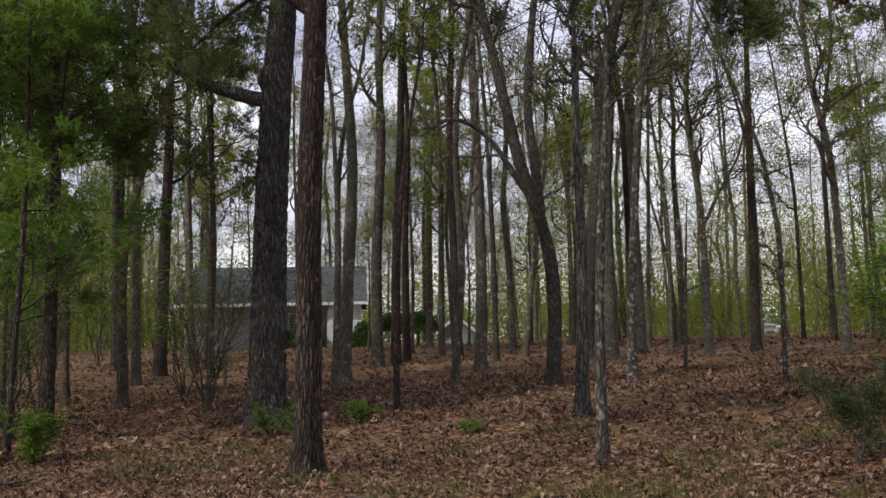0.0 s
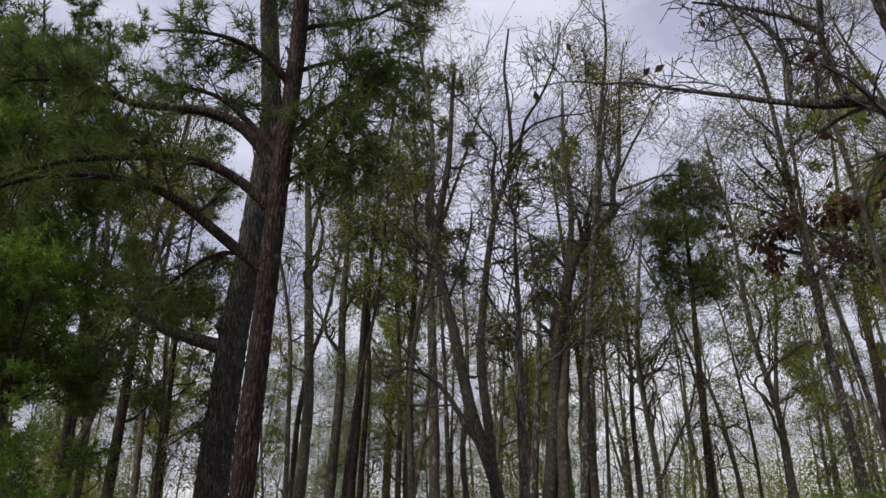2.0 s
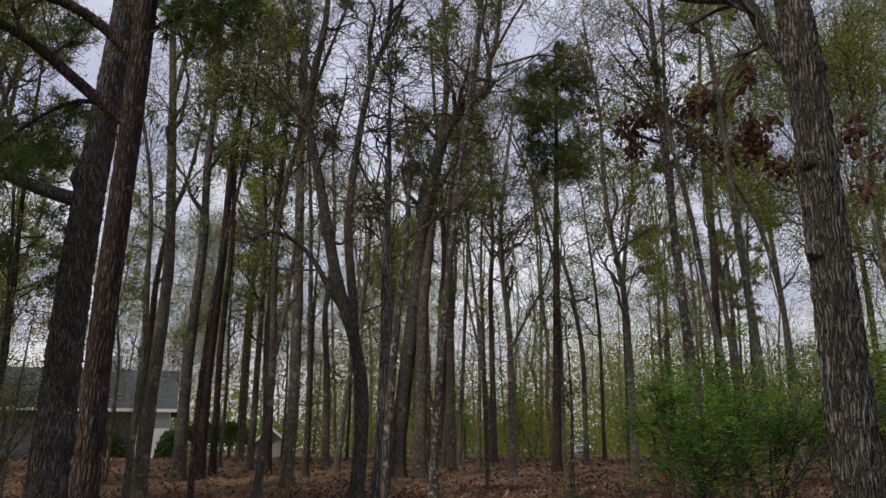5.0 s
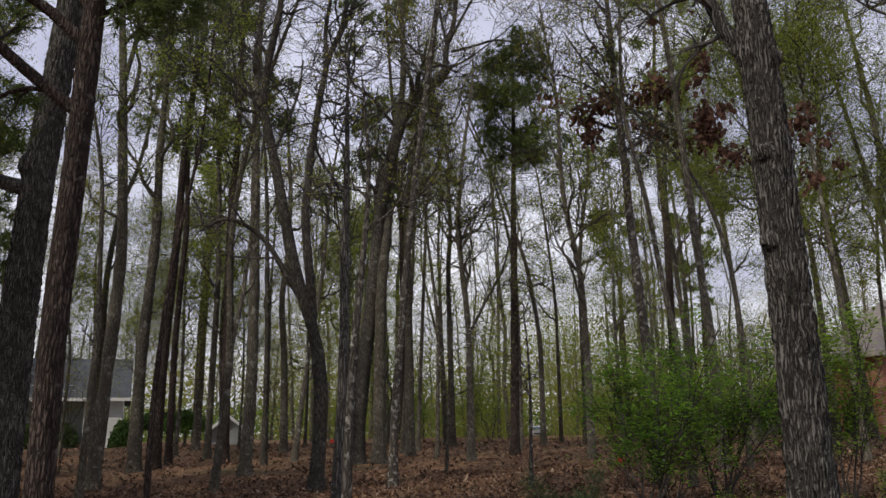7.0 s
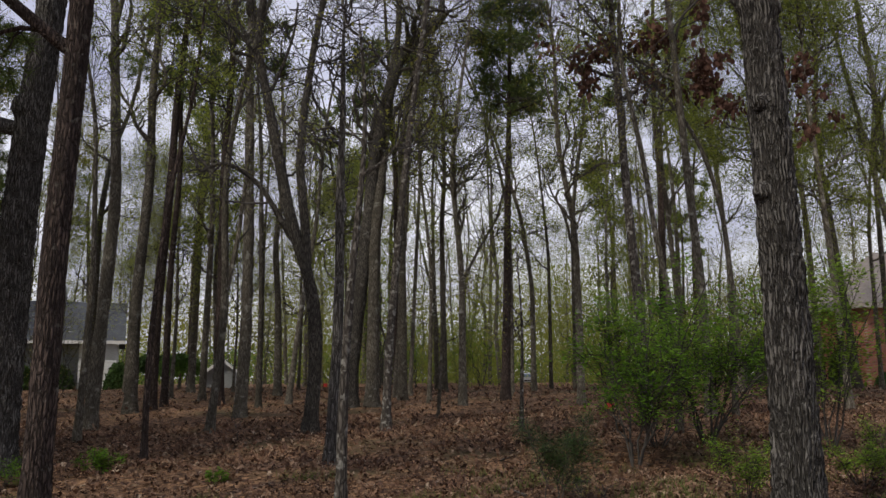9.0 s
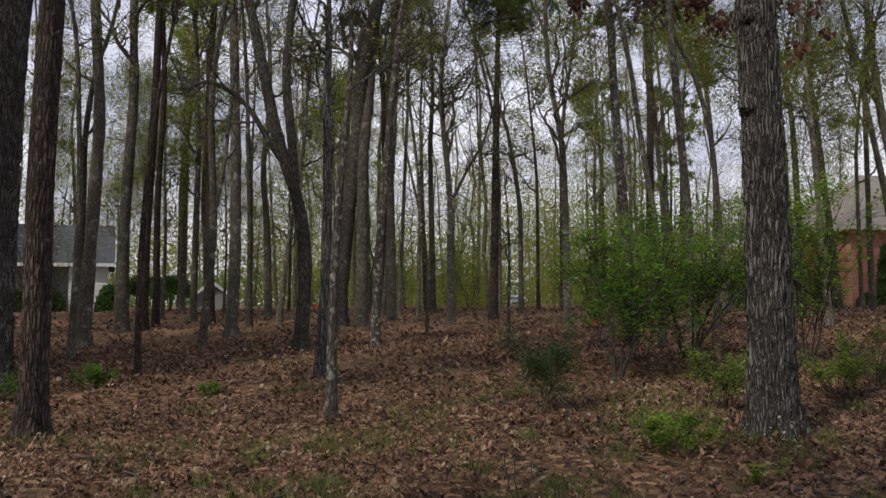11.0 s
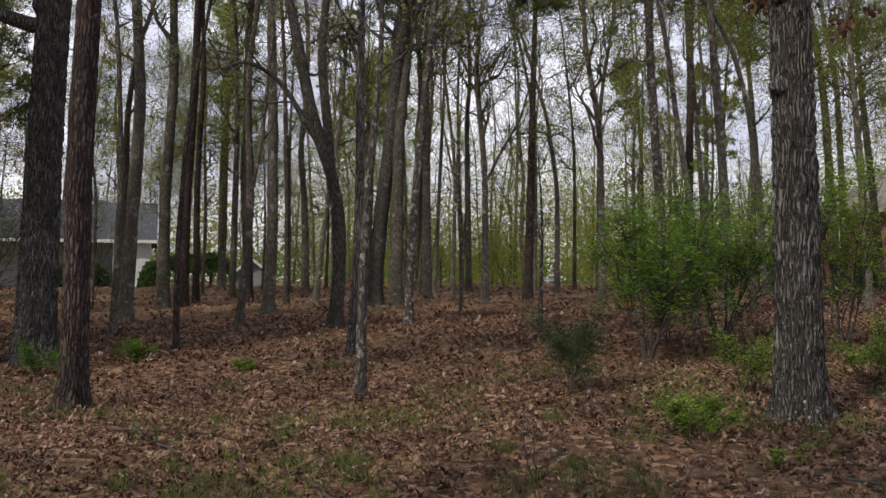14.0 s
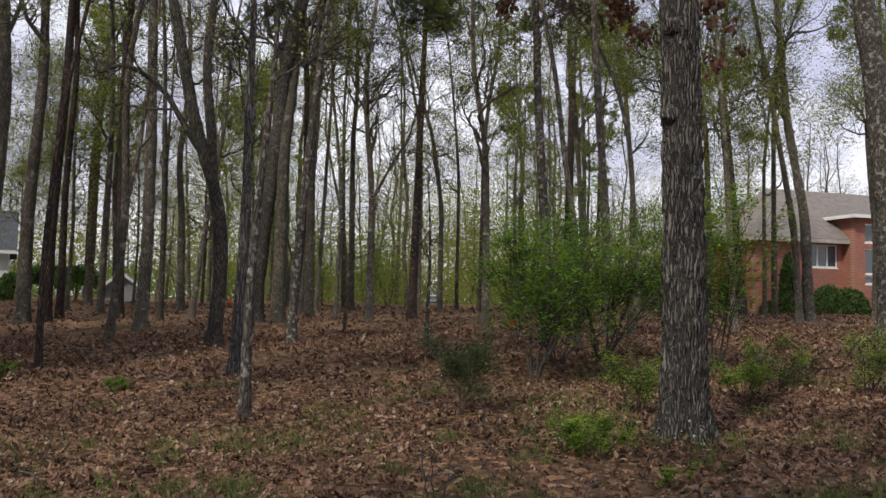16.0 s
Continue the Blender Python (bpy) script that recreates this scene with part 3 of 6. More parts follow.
def pine(name, label, x, y, r, height, bends=(), seed=1, crown=0.45, limbs=16, limb_len=(1.5, 3.2), tufts=(8, 6), needle=0.24, per=11, extra=(), rough=None,
         droop=0.0, group="", burls=(), width=0.011, needle_mat=None):
    """A pine: trunk, limbs and tufts of needles on short shoots."""
    rng = np.random.default_rng(seed)
    tree = base_at(name, x, y, 0.03)
    path = path_top(bends, height, rng, 0.03)
    seg = np.r_[0, np.cumsum(np.linalg.norm(np.diff(path, axis=0), axis=1))]
    R = trunk_radii(seg, r, seg[-1] * 1.02)
    if rough:
        v, f = rough_trunk(path, r, height, *rough, seed, burls=burls)
    else:
        path[0, 2] -= 0.15
        v, f = tubes(path[None], R[None], 14)
    part("trunk", mesh_from("trunk", v, f, BARK_PINE), tree)
    paths, radii = [], []
    for pts, r0, r1 in extra:
        p = smooth_path(pts, 0.25)
        rr = np.linspace(r0, r1, len(p))
        part("branch", mesh_from("branch", *tubes(p[None], rr[None], 10), BARK_PINE), tree)
        q = np.linspace(0, len(p) - 1, 10).astype(int)
        paths.append(p[q])
        radii.append(rr[q])
    P, RR = sprout(rng, path[None], R[None], limbs, crown, 0.99, limb_len, (62, 92), K=10, wander=0.13, up=0.05, thick=0.35, tip=0.3)
    for p, rr in zip(P, RR):
        part("branch", mesh_from("branch", *tubes(p[None], rr[None], 6), BARK_PINE), tree)
        paths.append(p)
        radii.append(rr)
    P, RR = np.array(paths), np.array(radii)
    P1, R1 = sprout(rng, P, RR, tufts[0], 0.35, 0.98, (0.5, 1.15), (30, 80), K=6, wander=0.16, up=0.04 - droop, thick=0.45, tip=0.4, flat=0.7)
    P2, R2 = sprout(rng, P1, R1, tufts[1], 0.25, 1.0, (0.2, 0.5), (25, 65), K=2, wander=0.15, up=0.08 - droop, thick=0.6, tip=0.5)
    part("twig_mass", mesh_from("twig_mass", *join([tubes(P1, np.maximum(R1, 0.005), 4), tubes(P2, np.maximum(R2, 0.003), 3)]), TWIG), tree, kind="stuff")
    tips = np.concatenate([P2[:, -1], P2.mean(axis=1), P1[:, -1]])
    dirs = unit(np.concatenate([P2[:, -1] - P2[:, 0], P2[:, -1] - P2[:, 0], P1[:, -1] - P1[:, -2]]))
    v, f = needles(rng, tips, dirs, needle, per, width)
    part("needles", mesh_from("needles", v, f, needle_mat or NEEDLE, smooth=False), tree, kind="stuff")
    return tagged(tree, label, "tree", group)


def shrub(name, label, x, y, height, width, stems, leaf, leaf_size, per, seed, lean=(25, 60), levels=(5, 4), spread=0.06, stem_r=0.012, start=0.35, category="shrub", group=""):
    """A shrub of several thin stems with twigs and leaves."""
    rng = np.random.default_rng(seed)
    bush = base_at(name, x, y, 0.02)
    a = rng.random(stems) * 6.283
    P = []
    for k in range(stems):
        reach = width * 0.5 * (0.25 + 0.75 * rng.random())
        h = height * (0.65 + 0.35 * rng.random())
        s = np.linspace(0, 1, 8)
        p = np.stack([np.cos(a[k]) * (0.06 + reach * s ** 1.1), np.sin(a[k]) * (0.06 + reach * s ** 1.1), h * s ** 0.9], axis=1)
        p[1:] += rng.normal(size=(7, 3)) * 0.02 * height
        P.append(p)
    P = np.array(P)
    R = stem_r * np.linspace(1, 0.35, 8)[None] * (0.7 + 0.6 * rng.random(stems))[:, None]
    for p, rr in zip(P, R):
        part("stem", mesh_from("stem", *tubes(p[None], rr[None], 5), TWIG), bush)
    long = 1.5 if category == "sapling" else 1.0
    P1, R1 = sprout(rng, P, R, levels[0], start, 0.98, (0.2 * height * long, 0.42 * height * long), lean, K=5, wander=0.2, up=0.03, thick=0.6, tip=0.5, flat=0.55)
    P2, R2 = sprout(rng, P1, R1, levels[1], 0.15, 1.0, (0.09 * height, 0.22 * height), (25, 70), K=4, wander=0.15, up=0.0, thick=0.6, tip=0.5, flat=0.8)
    part("twig_mass", mesh_from("twig_mass", *join([tubes(P1, np.maximum(R1, 0.003), 3), tubes(P2, np.maximum(R2, 0.002), 3)]), TWIG), bush, kind="stuff")
    ends = np.concatenate([along(P2, np.full(len(P2), q)) for q in (0.35, 0.6, 0.8, 1.0)] + [P1[:, -1]])
    v, f = leaves(rng, ends, leaf_size, spread, per, 0.0, fine=category == "sapling", level=0.75)
    part("foliage", mesh_from("foliage", v, f, leaf, smooth=False), bush, kind="stuff")
    return tagged(bush, label, category, group)


def add_knot(tree, h, angle, dist, size):
    """A hollow knot standing out of a trunk."""
    out = np.array([math.cos(angle), math.sin(angle), -0.12])
    s = np.array([-0.5, 0.1, 0.5, 0.75, 0.8, 0.7, 0.3, -0.2])
    p = np.array([0, 0, h]) + out * (dist + s[:, None] * size)
    r = size * np.array([1.35, 1.15, 1.0, 0.86, 0.66, 0.52, 0.45, 0.1])
    v, f = tubes(p[None], r[None], 16)
    v += np.array([[0.12 * size * noise.noise(Vector(q) * 14) for _ in range(3)] for q in v])
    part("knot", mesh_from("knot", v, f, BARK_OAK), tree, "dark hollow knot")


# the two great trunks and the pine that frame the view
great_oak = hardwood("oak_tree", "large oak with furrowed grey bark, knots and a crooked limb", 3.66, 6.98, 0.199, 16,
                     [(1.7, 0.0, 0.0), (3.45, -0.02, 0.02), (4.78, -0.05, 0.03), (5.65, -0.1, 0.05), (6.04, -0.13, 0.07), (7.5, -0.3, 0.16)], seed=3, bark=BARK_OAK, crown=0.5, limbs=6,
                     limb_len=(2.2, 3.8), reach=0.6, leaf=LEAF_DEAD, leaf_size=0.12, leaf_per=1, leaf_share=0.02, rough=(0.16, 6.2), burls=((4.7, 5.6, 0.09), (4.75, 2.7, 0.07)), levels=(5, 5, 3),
                     extra=[(((4.55, -0.04, 0.02), (4.81, -0.2, 0.1), (5.21, -0.36, 0.19), (5.5, -0.4, 0.21), (5.57, -0.47, 0.25), (5.56, -0.75, 0.39), (5.64, -0.9, 0.47), (5.73, -1.06, 0.56)), 0.085, 0.042),
                            (((5.72, -1.05, 0.55), (5.83, -1.3, 0.68), (6.02, -1.5, 0.79), (6.07, -1.68, 0.88), (6.24, -1.9, 1.0), (6.35, -2.15, 1.13), (6.61, -2.45, 1.29), (6.67, -2.78, 1.46), (6.9, -3.09, 1.62), (7.0, -3.6, 1.9)), 0.03, 0.006),
                            (((5.76, -1.1, 0.58), (5.86, -1.12, 0.6), (6.0, -1.05, 0.55), (6.33, -1.04, 0.55), (6.5, -1.1, 0.57), (6.73, -1.15, 0.6), (7.01, -1.38, 0.72)), 0.034, 0.018),
                            (((5.6, -0.66, 0.35), (5.8, -0.72, 0.37), (5.99, -0.7, 0.37), (6.22, -0.78, 0.4), (6.42, -0.76, 0.4), (6.72, -0.68, 0.36), (7.5, -0.8, 0.4)), 0.042, 0.02),
                            (((6.42, -0.76, 0.4), (6.6, -0.82, 0.44), (6.73, -0.99, 0.52), (7.05, -1.37, 0.72), (7.3, -1.8, 0.9)), 0.03, 0.012),
                            (((5.86, -0.08, 0.04), (5.84, 0.11, -0.06), (5.82, 0.3, -0.16), (5.86, 0.5, -0.26), (6.1, 0.9, -0.4)), 0.042, 0.015)])


def foot_lichen(tree, count, seed):
    """Pale crusts of lichen on the bark about a trunk's foot."""
    rng = random.Random(seed)
    trunk = next(c for c in tree.children if c.name.startswith("trunk"))
    low = [v for v in trunk.data.vertices if 0.02 < v.co.z < 0.3]
    verts, faces = [], []
    for v in rng.sample(low, count):
        n = v.normal.normalized()
        if rng.random() < v.co.z * 3.2:
            continue
        u = n.orthogonal().normalized()
        w = n.cross(u)
        s = 0.005 + 0.011 * rng.random()
        k = len(verts)
        for i in range(7):
            a, r = i * 0.8976, s * (0.6 + 0.6 * rng.random())
            verts.append(v.co + n * (0.004 + 0.003 * rng.random()) + u * math.cos(a) * r + w * math.sin(a) * r)
        faces.append(tuple(range(k, k + 7)))
    part("lichen", mesh_from("lichen", verts, faces, LICHEN, smooth=False), tree, "pale grey lichen crusts", kind="stuff")


foot_lichen(great_oak, 190, 7)
add_knot(great_oak, 2.98, 3.35, 0.17, 0.075)
add_knot(great_oak, 3.79, 3.5, 0.165, 0.075)
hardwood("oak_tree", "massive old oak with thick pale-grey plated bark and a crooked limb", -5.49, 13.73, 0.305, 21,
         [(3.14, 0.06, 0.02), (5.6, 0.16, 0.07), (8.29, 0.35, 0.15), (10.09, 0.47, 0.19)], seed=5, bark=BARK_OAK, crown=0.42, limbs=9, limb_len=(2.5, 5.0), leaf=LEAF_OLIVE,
         leaf_size=0.07, leaf_per=1, rough=(0.12, 7.5), burls=((5.83, 3.81, 0.18),),
         extra=[(((5.45, -0.05, 0.0), (5.5, -0.35, -0.1), (5.56, -0.5, -0.19), (5.63, -0.8, -0.32), (5.77, -1.12, -0.45), (6.1, -1.6, -0.6), (6.5, -2.6, -0.8)), 0.13, 0.03)])
pine("pine_tree", "dark reddish-barked pine with long arching needle-covered boughs", -3.23, 9.05, 0.14, 24,
     [(1.2, 0.03, 0.0), (2.9, 0.03, 0.0), (3.6, 0.07, 0.0), (5.0, 0.13, 0.0), (6.3, 0.16, 0.01), (7.1, 0.21, 0.02), (8.5, 0.28, 0.04)], seed=8, crown=0.34, limbs=28, limb_len=(1.8, 3.6), tufts=(12, 8), needle=0.2, per=11,
     rough=(0.1, 4.6), width=0.007, droop=0.02,
     extra=[(((6.3, 0.1, 0.02), (6.5, 0.02, 0.01), (6.97, -0.29, -0.09), (7.12, -0.61, -0.18), (7.15, -0.91, -0.27), (7.13, -1.34, -0.4), (7.06, -1.7, -0.51), (7.29, -1.98, -0.6), (7.47, -2.38, -0.71), (7.3, -3.0, -0.9)), 0.085, 0.02),
            (((5.8, 0.1, 0.0), (5.93, 0.01, 0.0), (6.11, -0.2, -0.06), (6.35, -0.52, -0.16), (6.47, -0.83, -0.25), (6.4, -1.32, -0.4), (6.36, -1.84, -0.55), (6.25, -2.41, -0.72), (5.9, -3.0, -0.9)), 0.07, 0.02),
            (((5.0, 0.08, 0.0), (5.13, -0.02, -0.01), (5.25, -0.28, -0.08), (5.49, -0.55, -0.17), (5.78, -0.83, -0.25), (5.95, -1.06, -0.32), (6.08, -1.44, -0.43), (6.12, -1.92, -0.58), (6.1, -2.39, -0.72), (5.8, -3.1, -0.9)), 0.075, 0.02),
            (((6.6, 0.1, 0.0), (6.76, -0.05, -0.01), (7.11, -0.32, 0.1), (7.4, -0.59, 0.18), (7.72, -0.85, 0.25), (7.78, -1.05, 0.32), (7.9, -1.31, 0.39), (8.04, -1.6, 0.45)), 0.055, 0.018),
            (((7.5, 0.25, 0.05), (7.7, 0.15, 0.06), (8.05, -0.12, -0.04), (8.24, -0.41, -0.12), (8.36, -0.88, -0.26), (8.3, -1.5, -0.4)), 0.05, 0.015),
            (((5.05, 0.1, 0.02), (5.14, 0.02, 0.02), (5.39, -0.37, 0.11), (5.41, -0.58, 0.17), (5.29, -0.89, 0.27), (5.06, -1.21, 0.36), (4.8, -1.6, 0.43)), 0.035, 0.012),
            (((6.7, 0.17, 0.05), (6.86, 0.25, 0.07), (7.13, 0.41, 0.12), (7.37, 0.67, 0.2), (7.61, 0.94, 0.28), (7.8, 1.4, 0.4)), 0.052, 0.015),
            (((7.59, 0.96, 0.29), (7.3, 1.03, 0.3), (7.12, 0.97, 0.29), (6.97, 0.64, 0.19), (6.64, 0.63, 0.19)), 0.026, 0.014),
            (((6.1, 0.15, 0.05), (6.21, 0.24, 0.07), (6.43, 0.47, 0.14), (6.61, 0.63, 0.19), (6.69, 0.99, 0.3)), 0.036, 0.012),
            (((7.8, 0.25, 0.05), (7.91, 0.3, 0.08), (8.03, 0.53, 0.16), (8.07, 0.82, 0.24), (8.2, 1.4, 0.3)), 0.036, 0.012)])

# the forked tree, the bent tree and their neighbours
hardwood("forked_tree", "grey forked hardwood with an arching bare side limb", -0.94, 17.73, 0.158, 13.6,
         [(1.48, 0.12, 0), (2.68, 0.07, 0), (3.49, -0.11, 0), (4.41, -0.5, 0), (5.73, -0.73, -0.03), (6.52, -0.92, -0.05), (7.23, -1.02, -0.06), (7.77, -1.17, -0.06), (8.08, -1.33, -0.07), (8.59, -1.28, -0.07), (9.43, -1.22, -0.07), (10.3, -0.98, -0.06), (11.4, -0.92, -0.06)],
         seed=12, bark=BARK_DARK, crown=0.5, limbs=6, limb_len=(1.2, 2.6), leaf=LEAF_OLIVE, leaf_size=0.035, leaf_per=3, leaf_share=0.3, levels=(5, 4, 4), tip=0.2, reach=1.15,
         extra=[(((3.55, -0.12, 0), (4.32, -0.17, 0), (5.17, -0.27, 0), (5.91, -0.32, -0.01), (7.15, -0.22, -0.02), (8.34, -0.07, 0), (9.48, 0.12, 0), (10.26, 0.45, 0.02), (11.18, 0.55, 0.03), (12.25, 0.51, 0.05), (13.37, 0.43, 0.1), (14.64, 0.59, 0.2)), 0.112, 0.025),
                (((3.75, -0.2, 0), (4.16, -0.49, -0.02), (4.74, -0.83, -0.04), (5.17, -1.09, -0.06), (5.47, -1.42, -0.08), (5.72, -1.92, -0.11), (5.56, -2.26, -0.12), (5.37, -2.4, -0.13), (5.84, -2.5, -0.14), (6.14, -2.68, -0.15)), 0.078, 0.025),
                (((8.05, -1.31, -0.06), (8.49, -1.53, -0.08), (8.8, -1.88, -0.1), (9.12, -2.32, -0.1), (9.9, -2.7, 0.0)), 0.045, 0.012),
                (((8.08, -1.33, -0.06), (8.15, -1.6, -0.1), (8.16, -1.87, -0.1), (8.57, -1.9, 0.0), (9.4, -1.97, 0.1), (10.6, -2.2, 0.1)), 0.04, 0.012),
                (((7.23, -1.02, 0), (7.87, -0.75, 0), (8.7, -0.51, 0.1), (9.46, -0.44, 0.1)), 0.042, 0.02),
                (((9.4, 0.1, 0), (10.17, 0.04, 0), (11.19, 0.2, 0.1), (11.74, -0.24, 0.1), (12.4, -0.52, 0.2), (12.87, -1.0, 0.2)), 0.055, 0.012),
                (((10.2, 0.45, 0), (11.0, 0.75, 0), (11.7, 0.88, -0.1), (12.22, 1.26, -0.1), (13.31, 1.76, -0.2), (14.4, 1.9, -0.2)), 0.05, 0.012),
                (((10.97, 0.52, 0), (11.69, 1.06, 0.1), (11.88, 1.71, 0.1), (11.96, 2.45, 0.2), (12.3, 3.2, 0.2)), 0.038, 0.01)])
hardwood("bent_tree", "dark hardwood trunk bent sharply near its top with a knotted elbow", -0.12, 24.81, 0.23, 12.7,
         [(2.3, 0.12, 0), (4.5, 0.4, 0), (6.18, 0.56, 0), (7.34, 0.62, 0), (8.84, 0.89, 0), (10.0, 1.18, 0), (10.78, 1.38, 0.01), (11.2, 1.62, 0.01), (11.56, 2.05, 0.02), (11.94, 2.51, 0.03), (12.45, 2.98, 0.03)], seed=14, bark=BARK_DARK,
         crown=0.5, limbs=5, limb_len=(1.6, 3.2), reach=1.15, leaf=LEAF_OLIVE, leaf_size=0.035, leaf_per=3, leaf_share=0.25, levels=(6, 5, 4), angle=(35, 85), tip=0.72,
         extra=[(((12.3, 2.8, 0.03), (12.75, 2.76, 0.05), (13.31, 2.85, 0.1), (13.86, 3.07, 0.2), (15.31, 3.22, 0.3), (17.11, 3.39, 0.4), (19.0, 3.7, 0.5)), 0.1, 0.02),
                (((13.4, 2.95, 0.05), (14.28, 3.41, -0.1), (15.28, 3.98, -0.2), (16.16, 4.43, -0.2), (17.04, 5.14, -0.2)), 0.055, 0.012),
                (((13.1, 2.85, 0.05), (14.16, 2.65, 0.1), (15.94, 2.36, 0.2), (17.63, 2.37, 0.3), (19.3, 2.2, 0.3)), 0.055, 0.012),
                (((12.95, 2.95, 0.03), (13.05, 3.4, 0.0), (13.15, 3.83, -0.1), (13.36, 4.34, -0.1), (13.29, 5.57, 0.0), (13.6, 6.6, 0.0)), 0.05, 0.01),
                (((12.4, 2.7, 0.02), (12.77, 2.08, 0.2), (13.49, 1.36, 0.3), (13.8, 0.74, 0.4), (13.69, -0.14, 0.4), (14.2, -0.9, 0.4)), 0.05, 0.012),
                (((10.2, 1.2, 0.0), (11.2, 0.4, -0.2), (11.9, -0.6, -0.3), (12.1, -2.0, -0.3)), 0.055, 0.012),
                (((12.4, 3.0, 0.03), (12.73, 3.56, 0.0), (13.53, 4.6, -0.1), (14.77, 5.83, -0.2)), 0.032, 0.008)])
hardwood("lichen_tree", "slim trunk mottled with pale lichen", -0.2, 9.3, 0.062, 5.6, [(1.1, 0.01, 0.0), (1.6, 0.02, 0.0), (2.5, 0.08, 0.0), (3.0, 0.13, 0.0), (4.4, 0.26, 0.05)], seed=15,
         bark=BARK_PALE, crown=0.5, limbs=6, limb_len=(0.6, 1.3), reach=0.45, leaf_per=1, leaf_size=0.04, levels=(4, 4, 2))
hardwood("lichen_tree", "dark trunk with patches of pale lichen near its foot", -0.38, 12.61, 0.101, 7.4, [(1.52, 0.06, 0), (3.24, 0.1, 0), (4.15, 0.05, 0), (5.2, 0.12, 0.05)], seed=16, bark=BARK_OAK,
         crown=0.45, limbs=6, limb_len=(1.0, 2.2), reach=0.7, leaf_per=1, leaf_size=0.05, levels=(5, 4, 2))

# straight middle-distance hardwoods
GREY = "straight grey-barked hardwood with sparse young leaves"
MID = "middle-distance hardwoods"
hardwood("hardwood_tree", "tall dark double-topped trunk with green needles behind", -6.19, 20.74, 0.171, 17, [(2.21, 0.11, 0.04), (5.63, 0.28, 0.11), (10.37, 0.02, 0), (12.69, -0.17, 0)], 21, crown=0.5, limbs=8, leaf=LEAF_SPRING, group=MID,
         extra=[(((9.93, 0.02, 0), (11.26, 0.28, 0), (13.24, 0.55, 0.11), (15.45, 0.66, 0.11)), 0.07, 0.02)])
hardwood("hardwood_tree", GREY, -5.51, 17.66, 0.073, 12, [(3.32, 0.12, 0.04), (6.75, 0, 0)], 22, crown=0.5, limbs=5, limb_len=(1, 2), reach=0.7, leaf=LEAF_SPRING, group=MID)
hardwood("hardwood_tree", GREY, -6.42, 25.26, 0.189, 17, [(3.24, 0, 0), (7.13, 0.22, 0.05), (9.72, 0.16, 0.02)], 23, crown=0.4, limbs=8, leaf=LEAF_OLIVE, group=MID)
hardwood("hardwood_tree", "thin reddish leaning sapling trunk", -3.48, 14.59, 0.056, 9.5, [(1.62, -0.01, 0), (3.46, 0.1, 0.02), (4.75, 0.22, 0.05)], 24, bark=BARK_PINE, crown=0.5, limbs=5, limb_len=(0.8, 1.6), reach=0.6, leaf=LEAF_SPRING, group=MID)
pine("pine_tree", "tall slender pine with a sparse dark crown", -6.10, 26.38, 0.161, 21, [(3.22, 0.05, 0.02), (7.29, 0.27, 0.06), (10.08, 0.33, 0.08), (13.2, 0.61, 0.15), (17.81, 1.16, 0.28)], 25, crown=0.5, limbs=16, group="slender pines")
pine("pine_tree", "tall slender pine with a sparse dark crown", -6.00, 27.70, 0.117, 17, [(4.16, 0, 0), (7.89, 0.18, 0.04)], 26, crown=0.55, limbs=12, group="slender pines")
hardwood("hardwood_tree", "grey trunk forking low, foot hidden in ivy leaves", -3.07, 18.44, 0.097, 13, [(1.7, 0.17, 0.03), (2.97, 0.25, 0.04), (4.24, 0.17, 0), (5.83, 0.15, 0)], 27, crown=0.45, limbs=6, leaf=LEAF_SPRING, group=MID, limb_len=(1.2, 2.6),
         extra=[(((3.07, 0.25, 0.04), (4.13, 0.45, 0.04), (5.51, 0.58, 0.05), (7.95, 0.79, 0.11)), 0.06, 0.02)])
hardwood("hardwood_tree", "straight dark trunk flaring wide at its foot", -2.94, 22.29, 0.165, 19, [(2.19, 0.1, 0.01), (5.33, 0.08, 0.01), (10.44, -0.05, -0.02), (14.1, 0.05, 0)], 28, crown=0.4, limbs=10, limb_len=(2.0, 4.2), leaf_share=0.5, leaf=LEAF_OLIVE, group=MID)
hardwood("hardwood_tree", GREY, -2.82, 25.55, 0.093, 14, [(3.2, 0, 0), (7.44, -0.12, 0)], 29, crown=0.45, limbs=6, leaf=LEAF_OLIVE, group=MID, limb_len=(1.2, 2.6))
hardwood("hardwood_tree", GREY, -2.89, 32.92, 0.152, 16, [(3.65, -0.06, 0), (5.88, -0.26, 0)], 30, crown=0.3, limbs=9, leaf=LEAF_SPRING, group=MID)
hardwood("hardwood_tree", "slim grey trunk leaning over", -2.04, 26.75, 0.097, 12, [(2.35, 0.27, 0.02), (3.58, 0.42, 0.03), (6.13, 0.82, 0.1)], 31, crown=0.4, limbs=6, leaf=LEAF_SPRING, group=MID, limb_len=(1.2, 2.6))
hardwood("hardwood_tree", "stout dark trunk behind the bent tree", 0.52, 24.63, 0.203, 17, [(2.28, 0.02, 0), (5.15, 0.05, 0)], 32, crown=0.35, limbs=9, leaf=LEAF_OLIVE, group=MID)
hardwood("hardwood_tree", "pale grey trunk leaning gently", 0.61, 17.19, 0.094, 16, [(1.48, 0.04, 0), (3.27, 0.18, 0), (5.05, 0.34, 0), (6.63, 0.51, 0), (9.89, 0.94, 0)], 33, bark=BARK_PALE, crown=0.5, limbs=7, leaf=LEAF_OLIVE, group=MID, limb_len=(1.2, 2.8))
